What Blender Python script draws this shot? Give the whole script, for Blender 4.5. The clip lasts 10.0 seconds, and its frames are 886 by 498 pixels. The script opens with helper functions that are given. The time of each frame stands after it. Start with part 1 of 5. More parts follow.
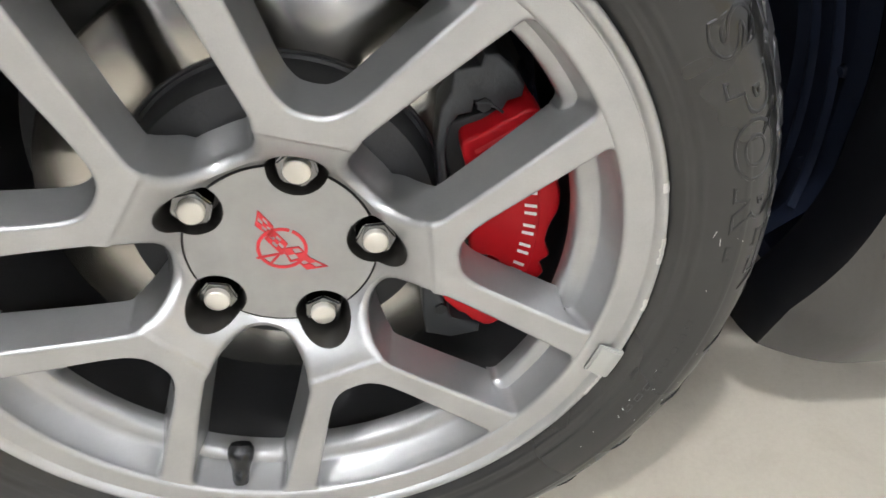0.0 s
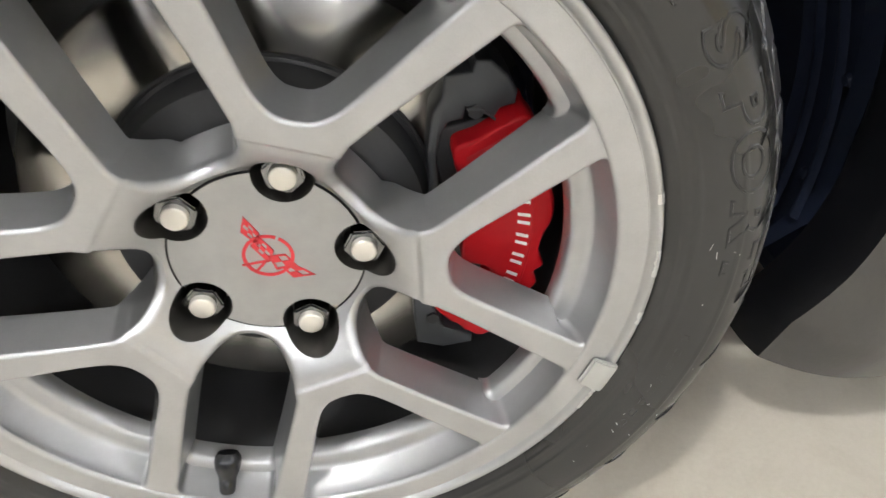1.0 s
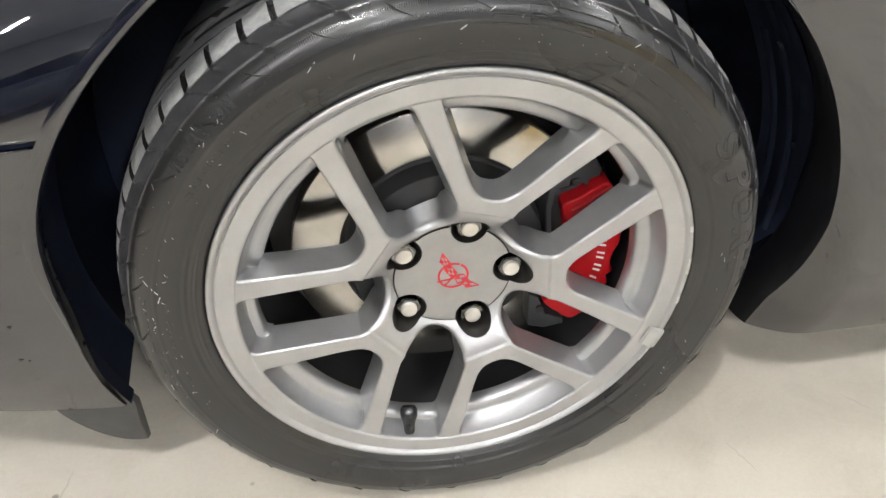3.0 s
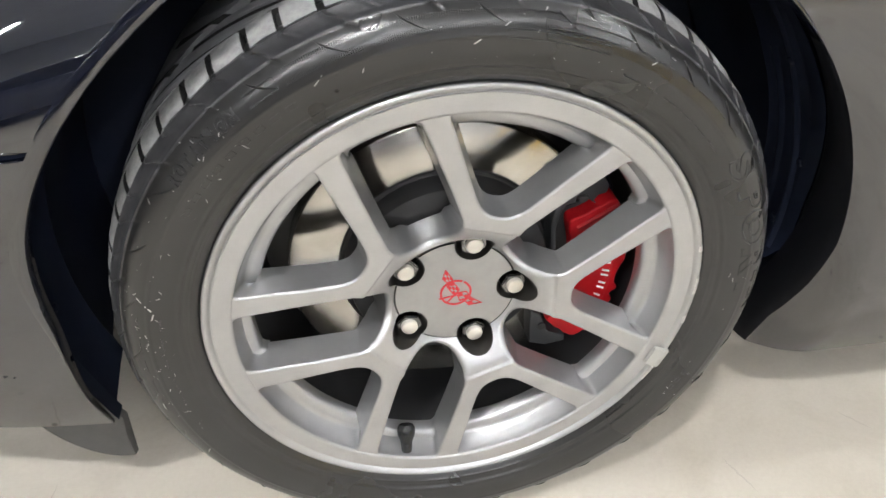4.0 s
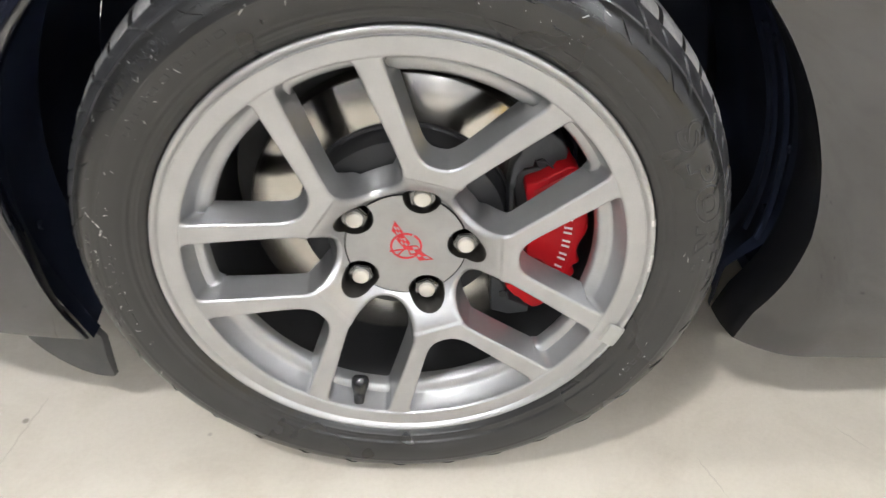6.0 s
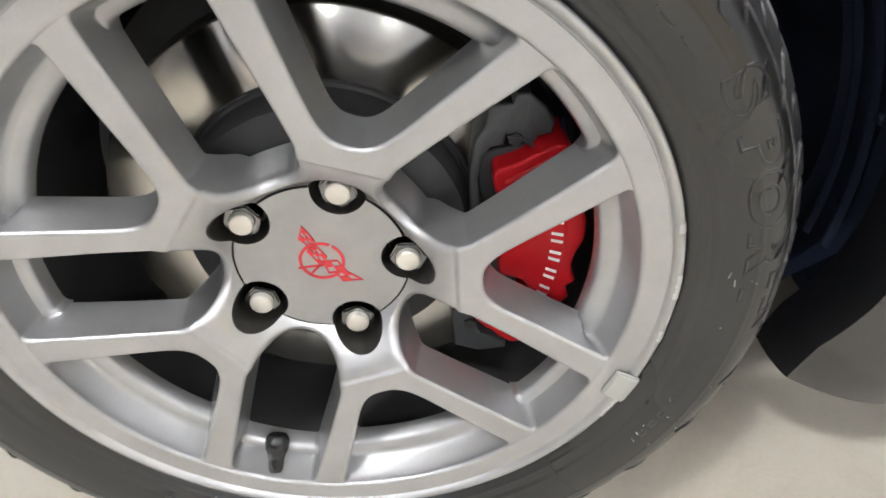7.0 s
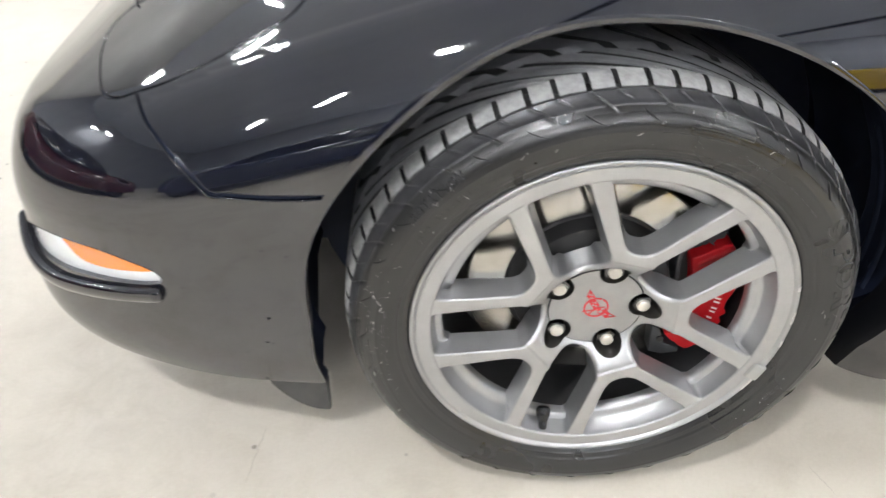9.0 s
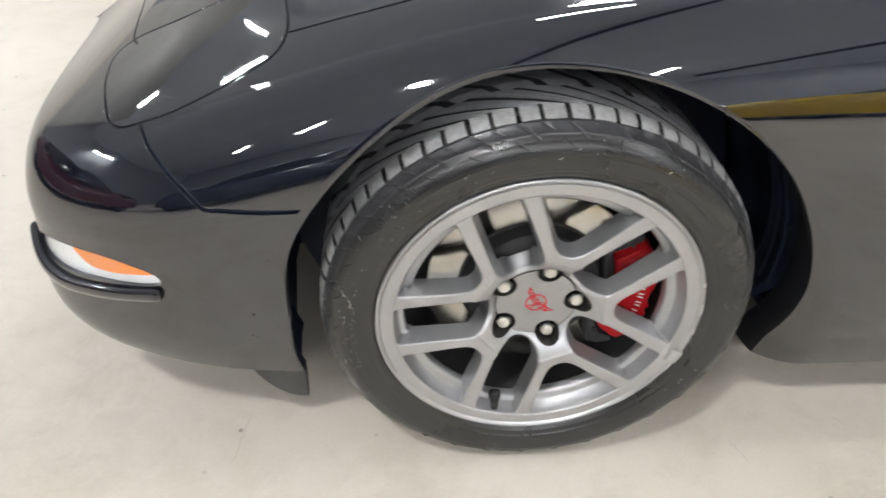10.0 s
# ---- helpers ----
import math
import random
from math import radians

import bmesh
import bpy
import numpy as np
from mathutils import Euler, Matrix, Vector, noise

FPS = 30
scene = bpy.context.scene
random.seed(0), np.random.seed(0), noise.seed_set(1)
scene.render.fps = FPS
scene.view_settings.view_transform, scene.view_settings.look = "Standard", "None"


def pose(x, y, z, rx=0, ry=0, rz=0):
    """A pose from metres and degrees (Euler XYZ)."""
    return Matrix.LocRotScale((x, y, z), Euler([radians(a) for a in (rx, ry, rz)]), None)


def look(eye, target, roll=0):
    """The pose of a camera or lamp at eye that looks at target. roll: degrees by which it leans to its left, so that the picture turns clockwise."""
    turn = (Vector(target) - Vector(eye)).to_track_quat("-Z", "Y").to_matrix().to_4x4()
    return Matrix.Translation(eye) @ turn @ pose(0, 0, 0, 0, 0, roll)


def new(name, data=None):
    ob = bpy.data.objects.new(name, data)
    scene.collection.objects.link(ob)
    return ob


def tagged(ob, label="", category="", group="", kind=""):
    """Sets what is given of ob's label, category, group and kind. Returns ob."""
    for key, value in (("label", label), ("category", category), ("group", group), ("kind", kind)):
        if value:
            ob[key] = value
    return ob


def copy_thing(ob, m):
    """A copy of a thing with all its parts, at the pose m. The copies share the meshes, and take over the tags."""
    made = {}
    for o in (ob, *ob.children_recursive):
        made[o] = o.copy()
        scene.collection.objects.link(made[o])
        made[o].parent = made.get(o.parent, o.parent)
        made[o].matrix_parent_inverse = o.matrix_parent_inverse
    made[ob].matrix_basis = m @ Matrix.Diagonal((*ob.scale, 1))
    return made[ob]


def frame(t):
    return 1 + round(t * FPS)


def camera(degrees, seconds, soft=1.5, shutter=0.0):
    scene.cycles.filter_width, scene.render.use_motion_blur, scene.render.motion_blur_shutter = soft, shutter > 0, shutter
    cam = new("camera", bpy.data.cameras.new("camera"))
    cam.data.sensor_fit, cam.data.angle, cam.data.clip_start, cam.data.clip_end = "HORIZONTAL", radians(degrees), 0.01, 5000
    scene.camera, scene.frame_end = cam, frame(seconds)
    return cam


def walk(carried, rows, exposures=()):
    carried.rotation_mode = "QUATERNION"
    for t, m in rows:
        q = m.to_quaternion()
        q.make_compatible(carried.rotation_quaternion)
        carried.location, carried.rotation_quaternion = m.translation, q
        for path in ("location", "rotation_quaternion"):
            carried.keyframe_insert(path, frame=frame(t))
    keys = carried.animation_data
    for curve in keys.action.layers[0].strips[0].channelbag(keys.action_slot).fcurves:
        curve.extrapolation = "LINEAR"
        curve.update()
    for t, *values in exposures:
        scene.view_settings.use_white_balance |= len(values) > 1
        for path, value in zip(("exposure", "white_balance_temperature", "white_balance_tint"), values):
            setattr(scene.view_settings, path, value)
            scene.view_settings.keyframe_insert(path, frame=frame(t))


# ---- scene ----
cam = camera(63.9, 10.0, shutter=0.35)
PATH = [
    (0, (0.051, -0.357, 0.597), (0.277, 1.22, -0.612), 2.5),
    (0.5, (0.074, -0.339, 0.58), (0.291, 1.246, -0.62), 2.6),
    (1, (0.064, -0.347, 0.595), (0.267, 1.235, -0.611), 2.7),
    (1.5, (0.008, -0.4, 0.65), (0.19, 1.182, -0.559), 2.3),
    (2, (-0.062, -0.466, 0.705), (0.159, 1.122, -0.491), 2.2),
    (2.2, (-0.06, -0.492, 0.735), (0.109, 1.094, -0.472), 1.4),
    (3.3, (-0.13, -0.541, 0.779), (0.226, 1.023, -0.416), 1.9),
    (3.5, (-0.126, -0.522, 0.782), (0.245, 1.037, -0.415), 2.3),
    (4, (-0.131, -0.512, 0.775), (0.213, 1.055, -0.419), 3.1),
    (4.5, (-0.164, -0.562, 0.782), (0.099, 1.006, -0.431), 3.2),
    (5, (-0.14, -0.599, 0.799), (0.055, 0.976, -0.418), 3.4),
    (5.5, (-0.062, -0.601, 0.798), (0.087, 0.985, -0.411), 3.5),
    (6, (0.001, -0.556, 0.749), (0.102, 1.035, -0.46), 3.4),
    (6.2, (0.023, -0.532, 0.729), (0.113, 1.058, -0.481), 3.3),
    (7.3, (0.075, -0.347, 0.616), (0.116, 1.232, -0.611), 2.2),
    (7.5, (0.074, -0.353, 0.62), (0.116, 1.239, -0.59), 2.5),
    (8, (0.025, -0.438, 0.708), (0.074, 1.144, -0.516), 2.6),
    (8.5, (-0.072, -0.531, 0.825), (-0.012, 1.053, -0.394), 2.1),
    (9, (-0.235, -0.651, 0.926), (-0.147, 0.932, -0.293), 1.7),
    (9.5, (-0.3, -0.718, 1.01), (-0.195, 0.849, -0.228), 1.9),
    (10, (-0.212, -0.765, 1.02), (-0.071, 0.817, -0.196), 2.4),
]
EXPOSURES = [(0, 0.12, 6550, 9), (1.0, 0.15, 6720, 9), (1.5, 0.18, 6800, 9), (2.2, 0.2, 6820, 9), (3.5, 0.17, 6680, 10), (5.0, 0.24, 6600, 10), (7.5, 0.14, 6600, 10), (8.0, 0.28, 6500, 10), (8.5, 0.38, 6500, 10), (9.0, 0.2, 6500, 10), (9.5, 0.0, 6550, 10), (10, -0.03, 6550, 10)]
walk(cam, [(t, look(eye, target, roll)) for t, eye, target, roll in PATH], EXPOSURES)


# ---- light ----
world = bpy.data.worlds.new("world")
scene.world = world
world.use_nodes = True
world.node_tree.nodes["Background"].inputs["Color"].default_value = (0.8, 0.85, 1.0, 1)
world.node_tree.nodes["Background"].inputs["Strength"].default_value = 0.05

from mathutils.geometry import delaunay_2d_cdt

HUB, TURN = 0.318, 14.0        # hub height, wheel's turn
PITCHES, GAP = 32, 0.0054
X0, X1, Y0, Y1, TALL, LAMP_Z = -15.0, 9.0, -11.5, 14.0, 6.2, 5.2
PANEL_AT, PANEL, LAMP = (-1.72, -2.25), 640.0, 425.0      # the bright panel over the car's front corner; strength of it and of the strips
# strips placed from reflections and shadows, plus unseen ones added as fill light
LAMPS = [(0.5, 2.94, 24), (4.6, -0.15, 0), (-0.9, -6.8, -25), (2.4, -6.4, 90), (5.5, -2.6, -25), (4.6, 4.4, -25), (7.8, -6.6, -25), (-1.2, -10.2, -25), (2.2, -10.2, -25), (8.0, -9.6, -25),
         (8.0, -0.2, -25), (8.0, 6.0, -25), (-5.7, 7.9, -15), (-5.7, 10.2, -62), (-10.0, 11.5, -30), (-14.2, 3.3, 90), (-1.5, 11.8, -25), (2.5, 9.8, -25), (6.5, 9.8, -25), (-4.0, -4.8, 50), (-6.4, -5.6, 40)]

# seams of the skin, as (s, v)
LID = [(-0.569, 1.905), (-0.596, 1.99), (-0.63, 2.068), (-0.661, 2.15), (-0.678, 2.243), (-0.644, 2.30), (-0.545, 2.312), (-0.482, 2.33), (-0.41, 2.345), (-0.370, 2.325), (-0.358, 2.233), (-0.348, 2.13), (-0.361, 2.066), (-0.409, 2.03), (-0.487, 1.975), (-0.538, 1.928)]
FENDER_SEAM = [(-0.300, 0.985), (-0.318, 0.994), (-0.375, 1.076), (-0.425, 1.160), (-0.445, 1.190), (-0.462, 1.295), (-0.488, 1.46), (-0.516, 1.665), (-0.533, 1.85), (-0.540, 1.935)]
HOOD_SEAM = [(-0.352, 2.12), (-0.282, 2.11), (-0.20, 2.10), (0.0, 2.09), (0.3, 2.085), (0.951, 2.09)]
NOSE_SEAM = [(-0.630, 2.27), (-0.655, 2.315), (-0.680, 2.404), (-0.712, 2.515), (-0.78, 2.70), (-0.86, 2.9), (-0.90, 3.03)]
SIGNAL = [(-0.80, 0.85), (-0.75, 0.905), (-0.69, 0.925), (-0.616, 0.915), (-0.561, 0.864), (-0.531, 0.81), (-0.528, 0.76), (-0.545, 0.742), (-0.574, 0.735), (-0.638, 0.727), (-0.702, 0.715), (-0.755, 0.735), (-0.795, 0.79)]
AMBER = [(-0.685, 0.914), (-0.655, 0.918), (-0.616, 0.908), (-0.563, 0.858), (-0.538, 0.808), (-0.57, 0.795), (-0.622, 0.788), (-0.658, 0.81)]
LIP = [(-0.85, 0.775), (-0.81, 0.695), (-0.765, 0.628), (-0.714, 0.606), (-0.659, 0.632), (-0.607, 0.660), (-0.57, 0.678), (-0.532, 0.692)]


# ---- the car's outer skin as a surface P(s, v) ----
def spline(ks, vs):
    """Natural cubic spline through (ks, vs), ks rising."""
    ks, vs = np.array(ks, float), np.array(vs, float)
    n, h = len(ks), np.diff(ks)
    a, b = np.eye(n), np.zeros(n)
    for i in range(1, n - 1):
        a[i, i - 1:i + 2] = h[i - 1], 2 * (h[i - 1] + h[i]), h[i]
        b[i] = 6 * ((vs[i + 1] - vs[i]) / h[i] - (vs[i] - vs[i - 1]) / h[i - 1])
    m = np.linalg.solve(a, b)

    def at(x):
        x = np.clip(np.asarray(x, float), ks[0], ks[-1])
        i = np.clip(np.searchsorted(ks, x) - 1, 0, n - 2)
        p, q = ks[i + 1] - x, x - ks[i]
        return (m[i] * p ** 3 + m[i + 1] * q ** 3) / (6 * h[i]) + (vs[i] / h[i] - m[i] * h[i] / 6) * p + (vs[i + 1] / h[i] - m[i + 1] * h[i] / 6) * q
    return at


MID = 0.885                     # the car's centre line
PLAN_S = [-1.58, -1.35, -1.1, -0.92, -0.77, -0.65, -0.54, -0.43, -0.3, 0.0, 0.5, 1.0, 1.6]
plan_x = spline(PLAN_S, [-0.842, -0.834, -0.813, -0.783, -0.731, -0.638, -0.538, -0.43, -0.3, 0.0, 0.5, 1.0, 1.6])
plan_y = spline(PLAN_S, [0.885, 0.66, 0.42, 0.245, 0.122, 0.042, -0.008, -0.03, -0.036, -0.036, -0.033, -0.03, -0.03])
belt_z = spline([-1.58, -1.0, -0.7, -0.54, -0.43, -0.3, -0.1, 0.1, 0.4, 1.6], [0.38, 0.39, 0.415, 0.45, 0.48, 0.53, 0.59, 0.605, 0.60, 0.60])
sill_z = spline([-1.58, -0.9, -0.6, -0.36, 0.3, 1.6], [0.19, 0.182, 0.174, 0.163, 0.132, 0.15])
end_x = spline([-1.58, -1.35, -1.1, -0.92, -0.77, -0.65, -0.54, -0.43, -0.3, 1.6], [-0.885, -0.85, -0.79, -0.73, -0.66, -0.59, -0.51, -0.425, -0.3, 1.6])
top_x = spline([-0.9, -0.8, -0.7, -0.6, -0.45, -0.3, -0.1, 0.1, 0.3, 0.6, 1.0, 1.6], [0.42, 0.468, 0.513, 0.552, 0.612, 0.662, 0.712, 0.742, 0.765, 0.79, 0.82, 0.85])
tuck = spline([-1.58, -1.0, -0.75, -0.62, -0.5, -0.4, 0.3, 1.6], [0.02, 0.015, 0.02, 0.045, 0.06, 0.065, 0.085, 0.08])
bulge = spline([-1.58, -0.95, -0.75, -0.62, -0.5, -0.3, 1.6], [0.016, 0.019, 0.014, 0.005, 0.0, 0.0, 0.0])
ROUND = 0.10
# radius of the wheel opening round the hub, by degrees from the top
open_r = spline([-122, -112, -105, -96, -88, -72, -58, -40, -20, 0, 20, 45, 70, 85, 95, 102, 108, 113, 118, 125], [0.410, 0.388, 0.377, 0.364, 0.3585, 0.3688, 0.3715, 0.371, 0.374, 0.3735, 0.376, 0.379, 0.3835, 0.395, 0.407, 0.419, 0.433, 0.452, 0.484, 0.54])


def top_z(x, y):
    k = np.clip((x + 0.5) / 0.5, 0, 1)
    k = k * k * (3 - 2 * k)
    q = np.clip((x + 0.86) / 0.36, 0, 1)
    q = q * q * (3 - 2 * q)
    return top_x(x) + 0.018 * k * np.exp(-((y - 0.13) / 0.11) ** 2) + 0.08 * q * (1 - (1 - np.clip((y - 0.06) / 0.825, 0, 1)) ** 2)


def skin(s, v):
    """v 0 to 1: sill to belt; 1 to 2: over the shoulder; 2 to 3: to the centre line."""
    s, v = np.broadcast_arrays(np.asarray(s, float), np.asarray(v, float))
    bx, by, zb, zs = plan_x(s), plan_y(s), belt_z(s), sill_z(s)
    e = 1e-3
    tx, ty = plan_x(s + e) - plan_x(s - e), plan_y(s + e) - plan_y(s - e)
    ln = np.hypot(tx, ty) + 1e-9
    nx, ny = -ty / ln, tx / ln
    low = np.clip(v, 0, 1)
    o = tuck(s) * (1 - low) ** 2.2 - bulge(s) * 6.75 * low * (1 - low) ** 2
    x, y, z = bx + o * nx, by + o * ny, zs + (zb - zs) * low
    # behind the wheel the fender rolls in towards the opening, wider near the sill
    ang = np.degrees(np.arctan2(x, z - HUB))
    wide = np.interp(ang, [40, 75, 88, 106, 125], [0.03, 0.035, 0.045, 0.09, 0.10])
    near = np.clip(1 - (np.hypot(x, z - HUB) - open_r(np.clip(ang, -122, 125))) / wide, 0, 1)
    y = y + np.interp(ang, [40, 70, 84, 95, 106], [0.0, 0.003, 0.006, 0.017, 0.032]) * near ** 2.0
    dx, dy = end_x(s) - bx, MID - by
    length = np.hypot(dx, dy) + 1e-9
    rho = np.minimum(ROUND, 0.45 * length)
    phi = np.clip(v - 1, 0, 1) * math.pi / 2
    far = rho * (1 - np.cos(phi)) + (length - rho) * np.clip(v - 2, 0, 1)
    ux, uy = bx + dx / length * far, by + dy / length * far
    uz = zb + (top_z(ux, uy) - zb) * np.sin(phi)
    up = v > 1
    return np.stack([np.where(up, ux, x), np.where(up, uy, y), np.where(up, uz, z)], -1)


def part(name, bm, material, parent=None, label="", smooth=35, shadow=True):
    """Link a bmesh as one mesh object under a thing or a part."""
    me = bpy.data.meshes.new(name)
    bm.normal_update()
    bm.to_mesh(me)
    bm.free()
    return put(name, me, material, parent, label, smooth)


def put(name, me, material, parent=None, label="", smooth=35):
    for m in (material if isinstance(material, (list, tuple)) else [material]):
        me.materials.append(m)
    if smooth:
        me.polygons.foreach_set("use_smooth", [True] * len(me.polygons))
        me.set_sharp_from_angle(angle=radians(smooth))
    ob = new(name, me)
    if parent:
        ob.parent = parent
        ob.matrix_parent_inverse = parent.matrix_basis.inverted()
    return tagged(ob, label)


def group_at(name, place, parent=None, **tags):
    ob = new(name)
    ob.empty_display_size = 0.05
    ob.matrix_basis = Matrix.Translation(place)
    if parent:
        ob.parent = parent
        ob.matrix_parent_inverse = parent.matrix_basis.inverted()
    return tagged(ob, **tags)


# ---- materials ----
def material(name, colour, rough=0.5, metal=0.0, **more):
    mat = bpy.data.materials.new(name)
    mat.use_nodes = True
    nt = mat.node_tree
    bsdf = nt.nodes["Principled BSDF"]
    bsdf.inputs["Base Color"].default_value = (*colour, 1)
    bsdf.inputs["Roughness"].default_value = rough
    bsdf.inputs["Metallic"].default_value = metal
    for key, value in more.items():
        bsdf.inputs[key.replace("_", " ")].default_value = value
    return mat, nt, bsdf


def node(nt, kind, links=(), **values):
    n = nt.nodes.new(kind)
    for key, value in values.items():
        if key.startswith("in_"):
            k = key[3:].replace("_", " ")
            n.inputs[int(k) if k.isdigit() else k].default_value = value
        elif key == "operation":
            n.operation = value
        elif key == "data_type":
            n.data_type = value
        elif key == "blend_type":
            n.blend_type = value
        elif key == "wave_type":
            n.wave_type = value
        elif key == "bands_direction":
            n.bands_direction = value
        elif key == "rings_direction":
            n.rings_direction = value
        elif key == "direction_type":
            n.direction_type = value
        elif key == "axis":
            n.axis = value
    for a, b in links:
        nt.links.new(a, n.inputs[b])
    return n


def noise_of(nt, scale, detail=6.0, rough=0.6, coords=None, distortion=0.0):
    co = coords or node(nt, "ShaderNodeTexCoord").outputs["Object"]
    return node(nt, "ShaderNodeTexNoise", [(co, "Vector")], in_Scale=scale, in_Detail=detail, in_Roughness=rough, in_Distortion=distortion)


def ramp(nt, fac, stops):
    n = node(nt, "ShaderNodeValToRGB", [(fac, "Fac")])
    e = n.color_ramp.elements
    while len(e) < len(stops):
        e.new(0.5)
    for el, (p, c) in zip(e, stops):
        el.position, el.color = p, (*c, 1) if isinstance(c, tuple) else (c, c, c, 1)
    return n.outputs["Color"]


def mixed(nt, fac, a, b, blend="MIX"):
    n = node(nt, "ShaderNodeMix", data_type="RGBA", blend_type=blend)
    for value, key in ((fac, 0), (a, 6), (b, 7)):
        if hasattr(value, "is_linked"):
            nt.links.new(value, n.inputs[key])
        else:
            n.inputs[key].default_value = value if key == 0 else (*value, 1)
    return n.outputs[2]


def bumped(nt, bsdf, height, strength=0.2, distance=0.001):
    b = node(nt, "ShaderNodeBump", [(height, "Height")], in_Strength=strength, in_Distance=distance)
    nt.links.new(b.outputs["Normal"], bsdf.inputs["Normal"])


def make_materials():
    m = {}
    # sealed, worn concrete
    mat, nt, b = material("concrete", (0.5, 0.47, 0.42), 0.45)
    co = node(nt, "ShaderNodeTexCoord").outputs["Object"]
    big, mid, fine = noise_of(nt, 1.1, 5, 0.55, co, 0.6), noise_of(nt, 7, 8, 0.65, co, 0.4), noise_of(nt, 160, 4, 0.7, co)
    c = ramp(nt, big.outputs["Fac"], [(0.3, (0.47, 0.425, 0.352)), (0.5, (0.55, 0.505, 0.432)), (0.75, (0.575, 0.532, 0.46))])
    c = mixed(nt, 0.6, c, ramp(nt, mid.outputs["Fac"], [(0.3, 0.38), (0.52, 0.62), (0.75, 0.66)]), "SOFT_LIGHT")
    c = mixed(nt, 0.16, c, ramp(nt, fine.outputs["Fac"], [(0.35, 0.3), (0.6, 0.6)]), "SOFT_LIGHT")
    # a soiled patch in front of the bumper, and a darker area beside the sill
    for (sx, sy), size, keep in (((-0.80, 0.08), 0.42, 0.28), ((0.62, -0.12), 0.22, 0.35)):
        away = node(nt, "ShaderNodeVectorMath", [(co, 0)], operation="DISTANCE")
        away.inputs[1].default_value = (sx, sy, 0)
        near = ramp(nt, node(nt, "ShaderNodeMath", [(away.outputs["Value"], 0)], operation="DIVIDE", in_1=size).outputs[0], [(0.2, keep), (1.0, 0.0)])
        mottle = ramp(nt, noise_of(nt, 13, 8, 0.7, co, 1.2).outputs["Fac"], [(0.38, 0.25), (0.66, 1.0)])
        c = mixed(nt, mixed(nt, 1.0, near, mottle, "MULTIPLY"), c, (0.30, 0.265, 0.21))
    pits = node(nt, "ShaderNodeTexVoronoi", [(co, "Vector")], in_Scale=16.0, in_Randomness=1.0)
    spots = ramp(nt, pits.outputs["Distance"], [(0.0, 1.0), (0.055, 1.0), (0.09, 0.0)])
    keep = ramp(nt, noise_of(nt, 5, 2, 0.5, co).outputs["Fac"], [(0.52, 0.0), (0.62, 1.0)])
    c = mixed(nt, mixed(nt, 1.0, spots, keep, "MULTIPLY"), c, (0.27, 0.24, 0.2))
    nt.links.new(c, b.inputs["Base Color"])
    nt.links.new(ramp(nt, mid.outputs["Fac"], [(0.3, 0.34), (0.7, 0.55)]), b.inputs["Roughness"])
    bumped(nt, b, mixed(nt, 0.5, mid.outputs["Fac"], fine.outputs["Fac"]), 0.25, 0.0012)
    m["concrete"] = mat
    m["crack"] = material("hairline_crack", (0.47, 0.43, 0.365), 0.6)[0]
    # black clear-coated paint with a breath of dust
    mat, nt, b = material("black_paint", (0.005, 0.007, 0.015), 0.25, 0.0, Coat_Weight=1.0, Coat_Roughness=0.03, Coat_IOR=1.92, Specular_IOR_Level=0.0)
    dust = noise_of(nt, 35, 8, 0.7)
    nt.links.new(ramp(nt, dust.outputs["Fac"], [(0.3, (0.0022, 0.003, 0.007)), (0.75, (0.005, 0.006, 0.011))]), b.inputs["Base Color"])
    nt.links.new(ramp(nt, noise_of(nt, 9, 4, 0.5).outputs["Fac"], [(0.3, 0.02), (0.8, 0.06)]), b.inputs["Coat Roughness"])
    m["paint"] = mat
    # satin silver wheel paint
    mat, nt, b = material("silver_paint", (0.5, 0.5, 0.5), 0.3, 0.92, Coat_Weight=1.0, Coat_Roughness=0.06, Coat_IOR=1.5)
    flake = noise_of(nt, 2600, 2, 0.5)
    grime = noise_of(nt, 24, 7, 0.65)
    c = mixed(nt, 0.25, ramp(nt, grime.outputs["Fac"], [(0.3, (0.405, 0.408, 0.412)), (0.7, (0.455, 0.458, 0.462))]), flake.outputs["Fac"], "SOFT_LIGHT")
    nt.links.new(c, b.inputs["Base Color"])
    nt.links.new(ramp(nt, grime.outputs["Fac"], [(0.3, 0.49), (0.75, 0.43)]), b.inputs["Roughness"])
    bumped(nt, b, flake.outputs["Fac"], 0.03, 0.0003)
    m["silver"] = mat
    mat, nt, b = material("cap_silver", (0.4, 0.4, 0.4), 0.5, 0.8, Coat_Weight=0.3, Coat_Roughness=0.3)
    nt.links.new(ramp(nt, noise_of(nt, 40, 6, 0.6).outputs["Fac"], [(0.3, (0.34, 0.34, 0.335)), (0.7, (0.39, 0.39, 0.385))]), b.inputs["Base Color"])
    m["cap"] = mat
    mat, nt, b = material("scraped_alloy", (0.62, 0.62, 0.61), 0.45, 0.9)
    bumped(nt, b, noise_of(nt, 220, 6, 0.8).outputs["Fac"], 0.8, 0.002)
    m["scraped"] = mat
    m["lead"] = material("wheel_weight_grey", (0.42, 0.42, 0.40), 0.5, 0.5)[0]
    # brushed iron
    mat, nt, b = material("brushed_iron", (0.56, 0.54, 0.5), 0.19, 1.0, Anisotropic=0.93, Anisotropic_Rotation=0.25)
    co = node(nt, "ShaderNodeTexCoord").outputs["Object"]
    tan = node(nt, "ShaderNodeTangent", direction_type="RADIAL", axis="Y")
    nt.links.new(tan.outputs["Tangent"], b.inputs["Tangent"])
